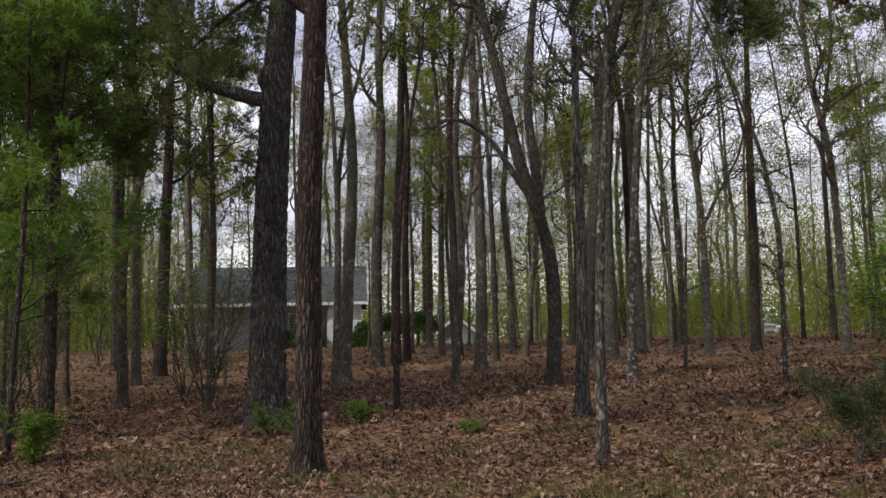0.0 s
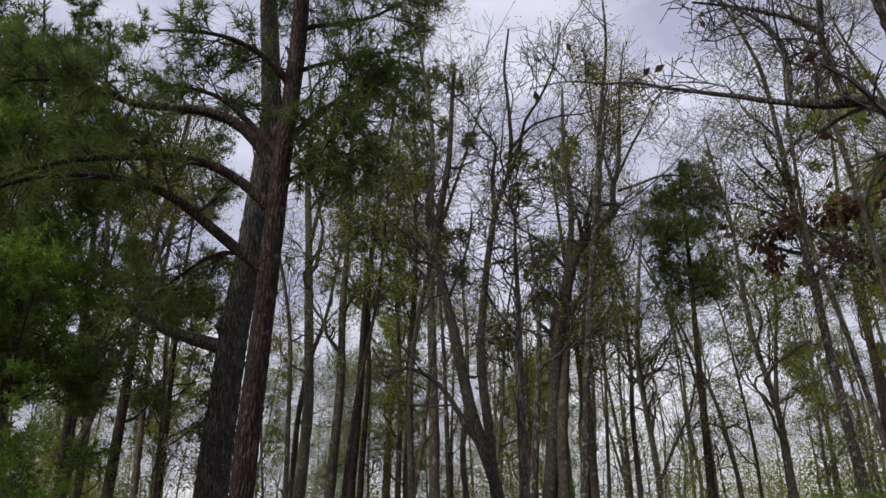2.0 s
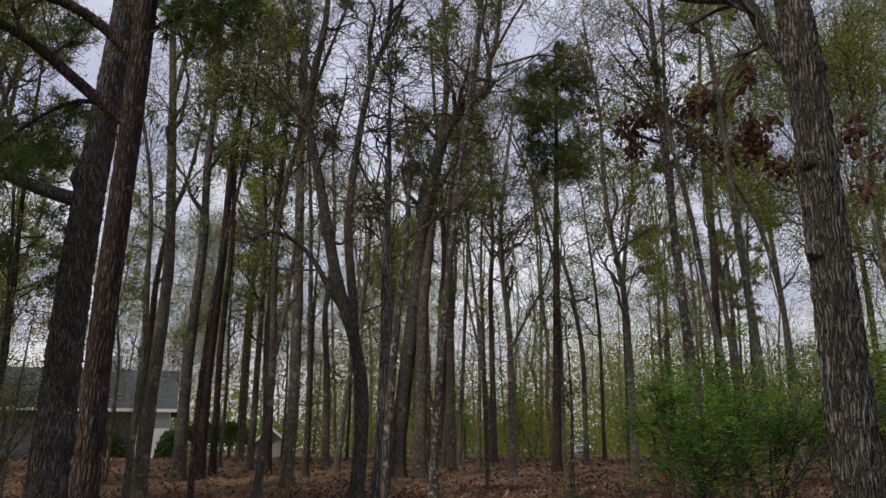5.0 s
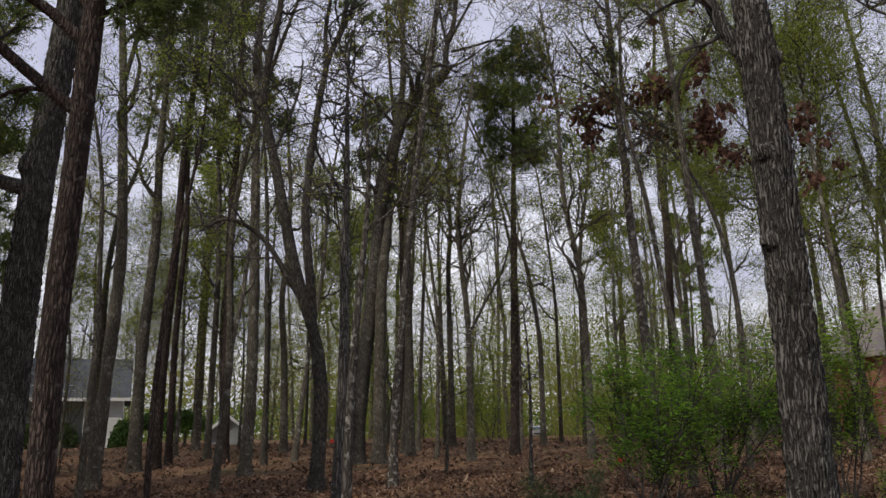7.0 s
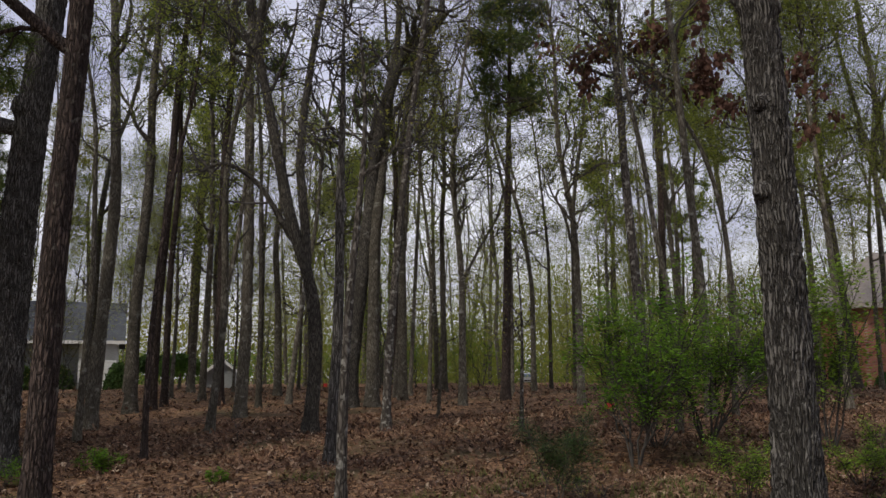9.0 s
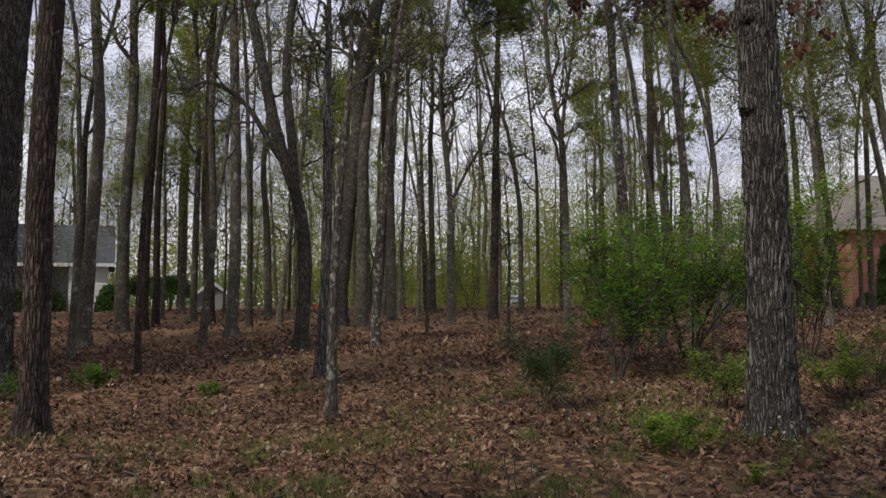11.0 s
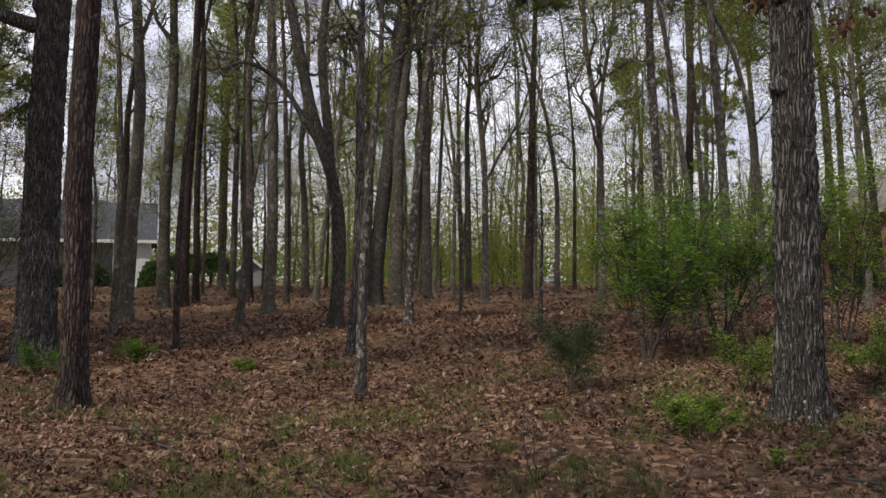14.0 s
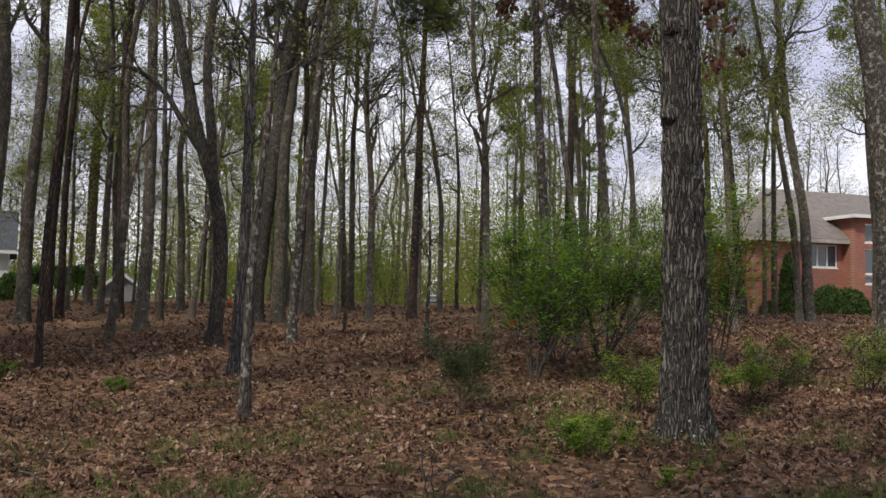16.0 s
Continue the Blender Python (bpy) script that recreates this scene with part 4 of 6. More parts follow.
hardwood("hardwood_tree", GREY, 2.04, 30.44, 0.084, 15, [(7.76, 0.35, 0)], 34, crown=0.45, limbs=6, leaf=LEAF_OLIVE, group=MID)
hardwood("hardwood_tree", GREY, 1.44, 29.58, 0.092, 15, [(7.52, 0.47, 0)], 35, crown=0.45, limbs=6, leaf=LEAF_OLIVE, group=MID)
hardwood("hardwood_tree", GREY, 2.22, 24.93, 0.068, 12, [(3.96, 0.09, 0)], 36, crown=0.45, limbs=5, leaf=LEAF_SPRING, group=MID, limb_len=(1.0, 2.2))
hardwood("hardwood_tree", GREY, 3.72, 34.16, 0.139, 17, [(7.4, -0.09, 0)], 37, crown=0.35, limbs=9, leaf=LEAF_OLIVE, group=MID)
hardwood("hardwood_tree", "grey trunk dividing into rising limbs", 3.01, 23.32, 0.110, 13, [(3.82, 0, 0), (6.68, -0.29, 0)], 38, crown=0.32, limbs=9, leaf=LEAF_SPRING, group=MID, limb_len=(1.6, 3.2), angle=(25, 50),
         extra=[(((3.43, 0, 0), (4.39, 0.48, 0), (5.34, 1.05, 0.1), (7.15, 1.53, 0.1)), 0.05, 0.015)])
pine("pine_tree", "tall straight pine with a rounded dark crown", 4.67, 25.73, 0.149, 13.6, [(3.16, 0.09, -0.02), (7.17, 0.19, -0.03), (10.98, 0.31, -0.06)], 39, crown=0.62, limbs=30, limb_len=(1.0, 2.1), tufts=(9, 6), per=15, needle=0.18, width=0.008)
hardwood("hardwood_tree", GREY, 5.42, 28.46, 0.079, 14, [(5.37, 0.03, 0)], 40, crown=0.4, limbs=6, leaf=LEAF_OLIVE, group=MID)
hardwood("hardwood_tree", GREY, 7.34, 33.71, 0.116, 15, [(4.28, 0.03, 0)], 41, crown=0.35, limbs=8, leaf=LEAF_SPRING, group=MID)
hardwood("hardwood_tree", "grey trunk parting into several steep limbs", 6.23, 22.73, 0.113, 14, [(2.98, 0, 0), (5.24, -0.05, 0.02), (7.22, -0.42, 0.12)], 42, crown=0.28, limbs=9, leaf=LEAF_OLIVE, group=MID, angle=(18, 40), limb_len=(2.5, 4.5))
hardwood("hardwood_tree", "tall pale grey trunk rising out of the green bushes", 6.09, 17.24, 0.119, 16, [(2.55, -0.07, 0.04), (4.83, -0.22, 0.07), (6.85, -0.29, 0.1), (9.22, -0.4, 0.13)], 43, bark=BARK_PALE, crown=0.4, limbs=9, leaf=LEAF_SPRING, group=MID, limb_len=(1.8, 3.4))
hardwood("hardwood_tree", "slim dark trunk leaning over the green bushes", 5.71, 14.57, 0.066, 12, [(2.37, -0.04, 0.02), (3.77, -0.28, 0.11), (5.08, -0.38, 0.15), (7.01, -0.79, 0.18)], 44, crown=0.45, limbs=6, leaf=LEAF_OLIVE, group=MID, limb_len=(1.0, 2.4))
hardwood("hardwood_tree", GREY, 7.23, 16.66, 0.110, 16, [(2.54, -0.04, 0.02), (6.18, -0.25, 0.11)], 45, crown=0.4, limbs=8, leaf=LEAF_OLIVE, group=MID)
leaning_oak = hardwood("oak_tree", "slim leaning oak still holding hanging clusters of dead brown leaves", 7.69, 16.51, 0.062, 10.2,
                       [(2.0, 0.03, 0.0), (3.7, 0.06, 0.0), (4.96, -0.14, 0.06), (5.92, -0.37, 0.17), (6.72, -0.81, 0.38), (7.4, -1.27, 0.59), (8.29, -1.88, 0.88), (9.22, -2.55, 1.19)], 46,
                       crown=0.6, limbs=6, leaf=LEAF_DEAD, leaf_size=0.12, leaf_per=2, leaf_share=0.06, cluster=0.1, limb_len=(0.8, 1.6), reach=0.6, tip=0.3)


def dead_spray(tree, points, r0, clumps, seed):
    """A bough with clumps of withered leaves hanging from it."""
    rng = np.random.default_rng(seed)
    p = smooth_path(points, 0.2)
    part("branch", mesh_from("branch", *tubes(p[None], np.linspace(r0, 0.008, len(p))[None], 6), BARK_GREY), tree)
    at = p[(rng.random(clumps) ** 0.8 * (len(p) - 1)).astype(int)] + rng.normal(size=(clumps, 3)) * np.array([0.2, 0.2, 0.14])
    c = np.repeat(at, 12, axis=0) + rng.normal(size=(clumps * 12, 3)) * np.array([0.08, 0.08, 0.11])
    n = len(c)
    a = unit(rng.normal(size=(n, 3)) * 0.45 + np.array([0, 0, -1.0]))
    b = unit(np.cross(a, rng.normal(size=(n, 3))))
    up = np.cross(a, b)
    s = (0.11 + 0.09 * rng.random(n))[:, None]
    prof = ((0.0, 0.0, 0.0), (0.3, 0.3, 0.1), (0.5, 0.2, 0.02), (0.75, 0.32, 0.16), (1.0, 0.0, 0.1), (0.75, -0.32, 0.16), (0.5, -0.2, 0.02), (0.3, -0.3, 0.1))
    v = np.stack([c + s * (a * x + b * y + up * z) for x, y, z in prof], axis=1).reshape(-1, 3)
    k = np.arange(n)[:, None, None] * 8
    f = (k + np.array([(0, 1, 2, 6), (0, 6, 7, 0), (2, 3, 4, 6), (4, 5, 6, 4)])[None])
    quads = f[:, [0, 2]].reshape(-1, 4)
    tris = f[:, [1, 3], :3].reshape(-1, 3)
    me = mesh_from("dead_leaves", v, [tuple(q) for q in quads.tolist()] + [tuple(q) for q in tris.tolist()], LEAF_DEAD, smooth=False)
    part("dead_leaves", me, tree, "hanging clumps of withered brown leaves", kind="stuff")


for k, (spray, thick, clumps) in enumerate(((((7.4, -1.27, 0.59), (7.55, -0.75, 0.35), (7.48, -0.26, 0.12), (7.53, 0.36, -0.17)), 0.022, 17),
                                            (((8.29, -1.88, 0.88), (8.4, -1.28, 0.6), (8.25, -0.71, 0.33)), 0.018, 20),
                                            (((7.1, -1.05, 0.49), (7.25, -0.52, 0.24), (7.05, -0.04, 0.02), (6.7, 0.23, -0.11)), 0.018, 15),
                                            (((7.48, -0.26, 0.12), (8.23, -0.2, 0.09), (9.02, -0.21, 0.1)), 0.014, 8),
                                            (((6.65, 0.23, -0.11), (6.87, 1.26, -0.59), (6.66, 1.7, -0.79), (5.86, 1.79, -0.83)), 0.018, 11),
                                            (((6.87, 1.26, -0.59), (7.56, 1.55, -0.72), (7.38, 1.94, -0.9)), 0.012, 7),
                                            (((8.29, -1.88, 0.88), (8.1, -2.5, 1.17), (8.34, -3.18, 1.48)), 0.015, 13),
                                            (((8.05, -2.5, 1.17), (7.63, -2.72, 1.27), (7.29, -2.6, 1.21)), 0.01, 10))):
    dead_spray(leaning_oak, spray, thick, clumps, 460 + k)
hardwood("hardwood_tree", GREY, 15.08, 26.22, 0.163, 18, [(6.19, -0.22, 0.13)], 47, crown=0.4, limbs=9, leaf=LEAF_SPRING, group=MID)
hardwood("hardwood_tree", GREY, 17.96, 30.52, 0.144, 18, [(7.62, -0.18, 0.1)], 48, crown=0.4, limbs=9, leaf=LEAF_SPRING, group=MID)
hardwood("hardwood_tree", "slim trunk leaning before the brick house", 20.15, 31.66, 0.163, 17, [(4.3, -0.28, 0.17), (9.02, -0.6, 0.39)], 49, crown=0.4, limbs=9, leaf=LEAF_SPRING, group=MID)
hardwood("hardwood_tree", GREY, 18.97, 27.83, 0.116, 16, [(7.44, 0.02, 0)], 50, crown=0.4, limbs=8, leaf=LEAF_SPRING, group=MID)
hardwood("hardwood_tree", "grey trunk crossing in front of the brick house", 17.14, 23.38, 0.175, 16, [(3.4, -0.06, 0.05), (6.2, -0.45, 0.33), (9.1, -0.64, 0.47)], 51, crown=0.35, limbs=9, leaf=LEAF_SPRING, group=MID)
hardwood("hardwood_tree", GREY, 16.39, 22.81, 0.112, 16, [(2.89, -0.1, 0.08), (7.45, -0.68, 0.48)], 52, crown=0.35, limbs=8, leaf=LEAF_SPRING, group=MID)
hardwood("hardwood_tree", "thick pale smooth trunk leaning gently", 12.60, 14.63, 0.285, 19, [(2.0, -0.05, 0.0), (4.0, -0.16, 0.0), (5.3, -0.33, 0.0), (6.84, -0.55, 0.0), (9.5, -1.0, 0.0)], 53, bark=BARK_PALE, crown=0.4, limbs=9, leaf=LEAF_SPRING, limb_len=(2, 4))
hardwood("sapling", "thin pale bare sapling", 3.12, 15.86, 0.042, 4.0, [(1.4, 0.03, 0), (2.06, 0.07, 0)], 54, bark=BARK_PALE, crown=0.4, limbs=4, limb_len=(0.5, 0.9), reach=0.3, leaf_per=1, leaf_size=0.04, levels=(3, 3, 2))
# the shaded left-hand thicket
hardwood("hardwood_tree", GREY, -12.59, 22.22, 0.138, 16, [(7.46, -0.09, 0)], 55, crown=0.3, limbs=9, leaf=LEAF_GREEN, group=MID)
pine("pine_tree", "dark pine with drooping green boughs", -13.23, 24.73, 0.202, 19, [(8.08, 0.2, 0.11)], 56, crown=0.25, limbs=24, limb_len=(1.6, 3.2))
hardwood("hardwood_tree", GREY, -10.05, 17.22, 0.116, 14, [(2.33, -0.1, 0)], 57, crown=0.3, limbs=8, leaf=LEAF_OLIVE, group=MID, limb_len=(1.4, 2.8))
hardwood("hardwood_tree", GREY, -7.26, 15.35, 0.051, 10, [(3.27, 0.11, 0.06), (5.52, -0.02, 0)], 58, crown=0.3, limbs=6, leaf=LEAF_OLIVE, group=MID, limb_len=(0.8, 1.6), reach=0.6)
hardwood("hardwood_tree", GREY, -13.32, 17.75, 0.074, 10, [(2.25, -0.02, 0)], 59, crown=0.25, limbs=7, leaf=LEAF_GREEN, group=MID, limb_len=(0.9, 1.8), reach=0.7)
pine("pine_tree", "dark pine with drooping green boughs", -15.47, 19.54, 0.174, 17, [(6.16, 0.2, 0.16)], 60, crown=0.2, limbs=26, limb_len=(1.6, 3.4))
hardwood("hardwood_tree", GREY, -11.81, 17.87, 0.071, 10, [(3.21, -0.08, 0)], 61, crown=0.25, limbs=7, leaf=LEAF_OLIVE, group=MID, limb_len=(0.9, 1.8), reach=0.7)
pine("pine_tree", "young pine with dense dark-green needles", -8.58, 12.49, 0.103, 12, [(4.6, 0.06, 0)], 62, crown=0.28, limbs=24, limb_len=(1.2, 2.4), tufts=(8, 6))
for tx, ty, tr, th, ts in ((-10.0, 12.6, 0.05, 10, 63), (-8.3, 11.2, 0.045, 10, 64), (-12.0, 14.2, 0.06, 11, 65)):
    pine("evergreen_tree", "slender evergreen hung with drooping sprays of green needles", tx, ty, tr, th, [(3.0, 0.1, 0.1)], ts, crown=0.16, limbs=30, limb_len=(1.0, 2.3), tufts=(10, 7), needle=0.13, per=11, droop=0.08, width=0.008,
         group="slender evergreens", needle_mat=NEEDLE_LIGHT)
# leafy trees towards the brick house
for tx, ty, tr, th, ts in ((14.0, 22.6, 0.1, 13, 201), (12.2, 22.5, 0.11, 15, 202), (17.5, 19.5, 0.09, 13, 203), (22.0, 24.5, 0.12, 15, 204), (13.5, 28.0, 0.12, 16, 205), (10.6, 26.0, 0.1, 15, 206), (25.5, 30.0, 0.13, 16, 207), (11.0, 17.8, 0.08, 11, 208), (10.2, 19.0, 0.08, 12, 209)):
    hardwood("hardwood_tree", "slim hardwood in bright young leaf", tx, ty, tr, th, [(4.0, -0.15, 0.1), (8.0, -0.4, 0.2)], ts, crown=0.35, limbs=14, leaf=LEAF_SPRING, leaf_size=0.036, leaf_per=26, levels=(5, 4, 2), limb_len=(1.4, 3.4), group="bright young trees", cluster=0.17, leaf_share=1.0)

for tx, ty, tr, th, ts in ((-8.3, 36.0, 0.07, 9.5, 211), (-5.2, 37.5, 0.06, 8.5, 212), (-10.2, 39.0, 0.06, 8.0, 213), (-2.6, 41.0, 0.08, 9.5, 214), (-6.9, 33.0, 0.08, 10.5, 215)):
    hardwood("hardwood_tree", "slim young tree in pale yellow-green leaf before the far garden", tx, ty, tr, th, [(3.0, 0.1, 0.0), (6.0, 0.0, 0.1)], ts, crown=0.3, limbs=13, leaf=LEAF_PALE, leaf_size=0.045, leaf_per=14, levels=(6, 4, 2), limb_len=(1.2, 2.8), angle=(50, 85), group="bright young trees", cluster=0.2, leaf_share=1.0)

# dark pines closing the left-hand side
for tx, ty, tr, th, ts in ((-12.9, 27.5, 0.13, 16, 223), (-10.8, 15.6, 0.1, 13, 224)):
    pine("pine_tree", "dark-crowned pine with layered green boughs", tx, ty, tr, th, [(5.0, 0.1, 0.0)], ts, crown=0.33, limbs=20, limb_len=(1.4, 2.8), tufts=(8, 5), per=10, width=0.012, group="dark pines")

# unseen trees added behind the camera to throw shade on the path's edge
for tx, ty, tr, th, ts in ((-4.0, -4.6, 0.16, 15, 231), (-1.8, -5.6, 0.14, 16, 232), (-4.5, -2.5, 0.12, 10, 233), (-7.0, -2.2, 0.13, 10, 234), (-1.6, -2.8, 0.1, 9, 238), (0.8, -5.8, 0.13, 14, 235), (4.5, -6.5, 0.15, 15, 236)):
    hardwood("hardwood_tree", GREY, tx, ty, tr, th, [(5.0, 0.1, 0.0)], ts, crown=0.35, limbs=12, leaf=LEAF_OLIVE, leaf_size=0.12, leaf_per=8, levels=(4, 3, 2), limb_len=(1.6, 3.2), group=MID, leaf_share=1.0)


# ---------------------------------------------------------------- the wood behind
def far_wood():
    """Six kinds of distant tree, then many copies of them."""
    kinds = []
    specs = [(0.13, 17, LEAF_SPRING, 71, 0.35), (0.16, 18, LEAF_OLIVE, 72, 0.4), (0.10, 15, LEAF_SPRING, 73, 0.3), (0.12, 16, LEAF_OLIVE, 74, 0.4), (0.09, 13, LEAF_SPRING, 75, 0.25)]
    spots = []
    rng = np.random.default_rng(5)
    tries = 0
    while len(spots) < 74 and tries < 6000:
        tries += 1
        y = 27 + 40 * rng.random() ** 1.2
        x = (rng.random() * 1.9 - 0.95) * (y * 0.95 + 2)
        if -23 < x < -3 and 40 < y < 56 or 20 < x < 52 and 32 < y < 62:
            continue
        if abs(x / y + 0.245) < 0.05 and y < 46 or abs(x / y - 0.205) < 0.02:
            continue
        if any((x - a) ** 2 + (y - b) ** 2 < 3.0 for a, b in spots):
            continue
        spots.append((x, y))
    label = "distant straight hardwood with thin yellow-green spring leaves"
    for k, (r, h, leaf, seed, crown) in enumerate(specs):
        x, y = spots[k]
        kinds.append(hardwood("hardwood_tree", label, x, y, r, h, [(h * 0.4, 0.1 * (k - 2), 0.05)], seed, crown=crown, limbs=9, leaf=leaf, leaf_size=0.065, leaf_per=12, levels=(5, 3, 3), leaf_share=0.8, group="distant wood", sides=8, limb_len=(1.6, 3.6), cluster=0.15))
    x, y = spots[5]
    kinds.append(pine("pine_tree", "distant tall pine with a dark crown", x, y, 0.15, 19, [(8, 0.2, 0.0)], 76, crown=0.5, limbs=16, tufts=(7, 4), per=11, needle=0.28, width=0.02, group="distant wood"))
    for i, (x, y) in enumerate(spots[6:]):
        src = kinds[(5 if i % 4 == 1 else int(rng.integers(0, 5)))]
        s = 0.8 + 0.45 * rng.random()
        src.scale = (s, s, s * (0.9 + 0.2 * rng.random()))
        copy_thing(src, pose(x, y, floor_z(x, y) - 0.05, 0, 0, rng.random() * 360))
        src.scale = (1, 1, 1)


def far_foliage(name, label, count, y0, y1, low, high, size, mat, seed, gap):
    """The joined leaves of woods too far off to part one tree from another."""
    rng = np.random.default_rng(seed)
    y = y0 + (y1 - y0) * rng.random(count)
    x = (rng.random(count) * 2 - 1) * y * 1.0
    top = np.array([low + (high - low) * min(1.0, max(0.0, 0.45 + 1.3 * noise.noise(Vector((p * 0.07, q * 0.07, seed))) + 0.6 * noise.noise(Vector((p * 0.3, q * 0.3, seed))))) for p, q in zip(x, y)])
    h = rng.random(count) ** 0.8 * top
    dens = np.array([noise.noise(Vector((p * 0.28, q * 0.28, r * 0.35 + seed))) for p, q, r in zip(x, y, h)])
    keep = (dens > gap) & ~((x > 20) & (x < 56) & (y < 62)) & ~((np.abs(x / y - 0.212) < 0.02) & (h < 3.2) & (y < 98)) & ~((x > -24) & (x < -3) & (y < 58))
    C = np.stack([x, y, np.array([floor_z(p, q) for p, q in zip(x, y)]) + h], axis=1)[keep]
    side = C[:, 0] / C[:, 1]
    C = C if size > 0.25 else C[rng.random(len(C)) < np.where((side > -0.5) & (side < -0.1), 0.2, np.where((side >= -0.1) & (side < 0.12), 0.6, 1.0))]
    per = 15 if size < 0.25 else 4
    C = np.repeat(C, per, axis=0) + rng.normal(size=(len(C) * per, 3)) * np.array([7.0, 7.0, 1.3]) * size
    v, f = leaves(rng, C, size, 0.0, 1, fine=True)
    ob = new(name, mesh_from(name, v, f, mat, smooth=False))
    tagged(ob, label, "woods", kind="stuff")


far_wood()
far_foliage("far_undergrowth", "distant green undergrowth closing the view between the trunks", 70000, 42, 105, 2.5, 12.0, 0.092, LEAF_SPRING, 31, -0.2)
far_foliage("far_canopy", "distant thin spring canopy in olive green", 104000, 50, 112, 7.0, 20.0, 0.085, LEAF_OLIVE, 32, -0.06)
far_foliage("far_woods", "dark line of far woods on the horizon", 26000, 112, 155, 5.0, 18.0, 0.42, LEAF_OLIVE, 33, -0.35)

far_foliage("far_hedge", "dark green hedge line beyond the far trees", 14000, 101, 111, 3.0, 5.5, 0.3, LEAF_EVER, 34, -0.6)


def far_stems():
    """Bare trunks and branches of woods too far off and too many to count."""
    rng = np.random.default_rng(41)
    count = 280
    y = 46 + 62 * rng.random(count)
    x = (rng.random(count) * 2 - 1) * y * 0.95
    keep = ~((x > 20) & (x < 56) & (y < 62)) & ~((x > -24) & (x < -3) & (y < 58)) & (np.abs(x / y - 0.212) > 0.012) & ((x / y < -0.5) | (x / y > -0.1) | (rng.random(count) < 0.5))
    x, y = x[keep], y[keep]
    n = len(x)
    H = 10 + 9 * rng.random(n)
    s = np.linspace(0, 1, 7)
    lean = rng.normal(size=(n, 2)) * 0.8
    P = np.stack([x[:, None] + lean[:, :1] * s + 0.25 * rng.normal(size=(n, 7)) * s, y[:, None] + lean[:, 1:] * s, np.array([floor_z(a, b) for a, b in zip(x, y)])[:, None] - 0.1 + H[:, None] * s], axis=-1)
    R = (0.07 + 0.09 * rng.random(n))[:, None] * np.linspace(1, 0.25, 7)[None]
    P1, R1 = sprout(rng, P, R, 11, 0.3, 0.98, (1.6, 4.2), (25, 65), K=4, wander=0.22, up=0.12, thick=0.55, tip=0.3)
    P2, R2 = sprout(rng, P1, R1, 4, 0.2, 0.98, (0.8, 1.9), (25, 65), K=3, wander=0.3, up=0.08, thick=0.6, tip=0.5)
    v, f = join([tubes(P, R, 5), tubes(P1, np.maximum(R1, 0.014), 3), tubes(P2, np.maximum(R2, 0.011), 3)])
    ob = new("far_trunks", mesh_from("far_trunks", v, f, BARK_GREY))
    tagged(ob, "distant bare grey trunks and branches crowded behind the wood", "woods", kind="stuff")


far_stems()


def understorey():
    """Young leafy growth between the far trunks, copied from three kinds."""
    rng = np.random.default_rng(9)
    kinds = [shrub("sapling", "thin young sapling in fresh yellow-green leaf", -15, 31, 4.5, 3.4, 5, LEAF_SPRING, 0.06, 8, 81, spread=0.13, stem_r=0.02, start=0.15, category="sapling", group="understorey"),
             shrub("sapling", "young green-leaved sapling among the trunks", 10, 31, 3.4, 3.2, 6, LEAF_GREEN, 0.06, 7, 82, spread=0.12, stem_r=0.016, start=0.1, category="sapling", group="understorey"),
             shrub("sapling", "tall thin sapling with fresh young leaves", 1.5, 38, 6.5, 4.4, 5, LEAF_SPRING, 0.065, 8, 83, spread=0.16, stem_r=0.03, start=0.15, category="sapling", group="understorey")]
    n = 0
    while n < 84:
        y = 26 + 68 * rng.random() ** 0.9
        x = (rng.random() * 1.9 - 0.95) * (y * 0.95 + 2)
        if -24 < x < -3 and 36 < y < 56 or 22 < x < 52 and 32 < y < 62 or abs(x / y - 0.205) < 0.03:
            continue
        if -0.42 < x / y < -0.1:
            continue
        if abs(x) < 9 and y < 31:
            continue
        src = kinds[int(rng.integers(0, 3))]
        s = 0.7 + 0.6 * rng.random()
        src.scale = (s, s, s)
        copy_thing(src, pose(x, y, floor_z(x, y) - 0.03, 0, 0, rng.random() * 360))
        src.scale = (1, 1, 1)
        n += 1


understorey()

# bushes and low growth near the path
shrub("green_bush", "leafy multi-stemmed shrub in fresh mid-green leaf", 3.72, 11.25, 2.45, 2.5, 8, LEAF_GREEN, 0.062, 3, 91, levels=(12, 5), spread=0.05, stem_r=0.015, start=0.16)
shrub("green_bush", "tall leafy shrub of fresh green leaves on dark stems", 5.36, 12.61, 2.6, 2.9, 8, LEAF_GREEN, 0.062, 3, 92, levels=(12, 5), spread=0.05, stem_r=0.016, start=0.16)
shrub("green_bush", "loose shrub with light green leaves", 4.46, 12.31, 2.2, 2.2, 7, LEAF_BRIGHT, 0.056, 3, 93, levels=(10, 5), spread=0.05, start=0.2)
shrub("green_bush", "spreading bright green shrub behind the oak", 6.75, 11.6, 2.5, 2.3, 8, LEAF_BRIGHT, 0.062, 3, 94, levels=(11, 5), spread=0.05, stem_r=0.013, start=0.18)
shrub("low_shrub", "low bright green seedling shrub in the fallen leaves", 2.60, 6.50, 0.339, 0.68, 10, LEAF_BRIGHT, 0.028, 3, 95, levels=(5, 4), spread=0.03, stem_r=0.005, start=0.2)
shrub("low_shrub", "bright green shrub at the foot of the oak", 3.81, 8.24, 0.664, 0.50, 8, LEAF_BRIGHT, 0.028, 3, 96, levels=(6, 4), spread=0.04, stem_r=0.006, start=0.2)
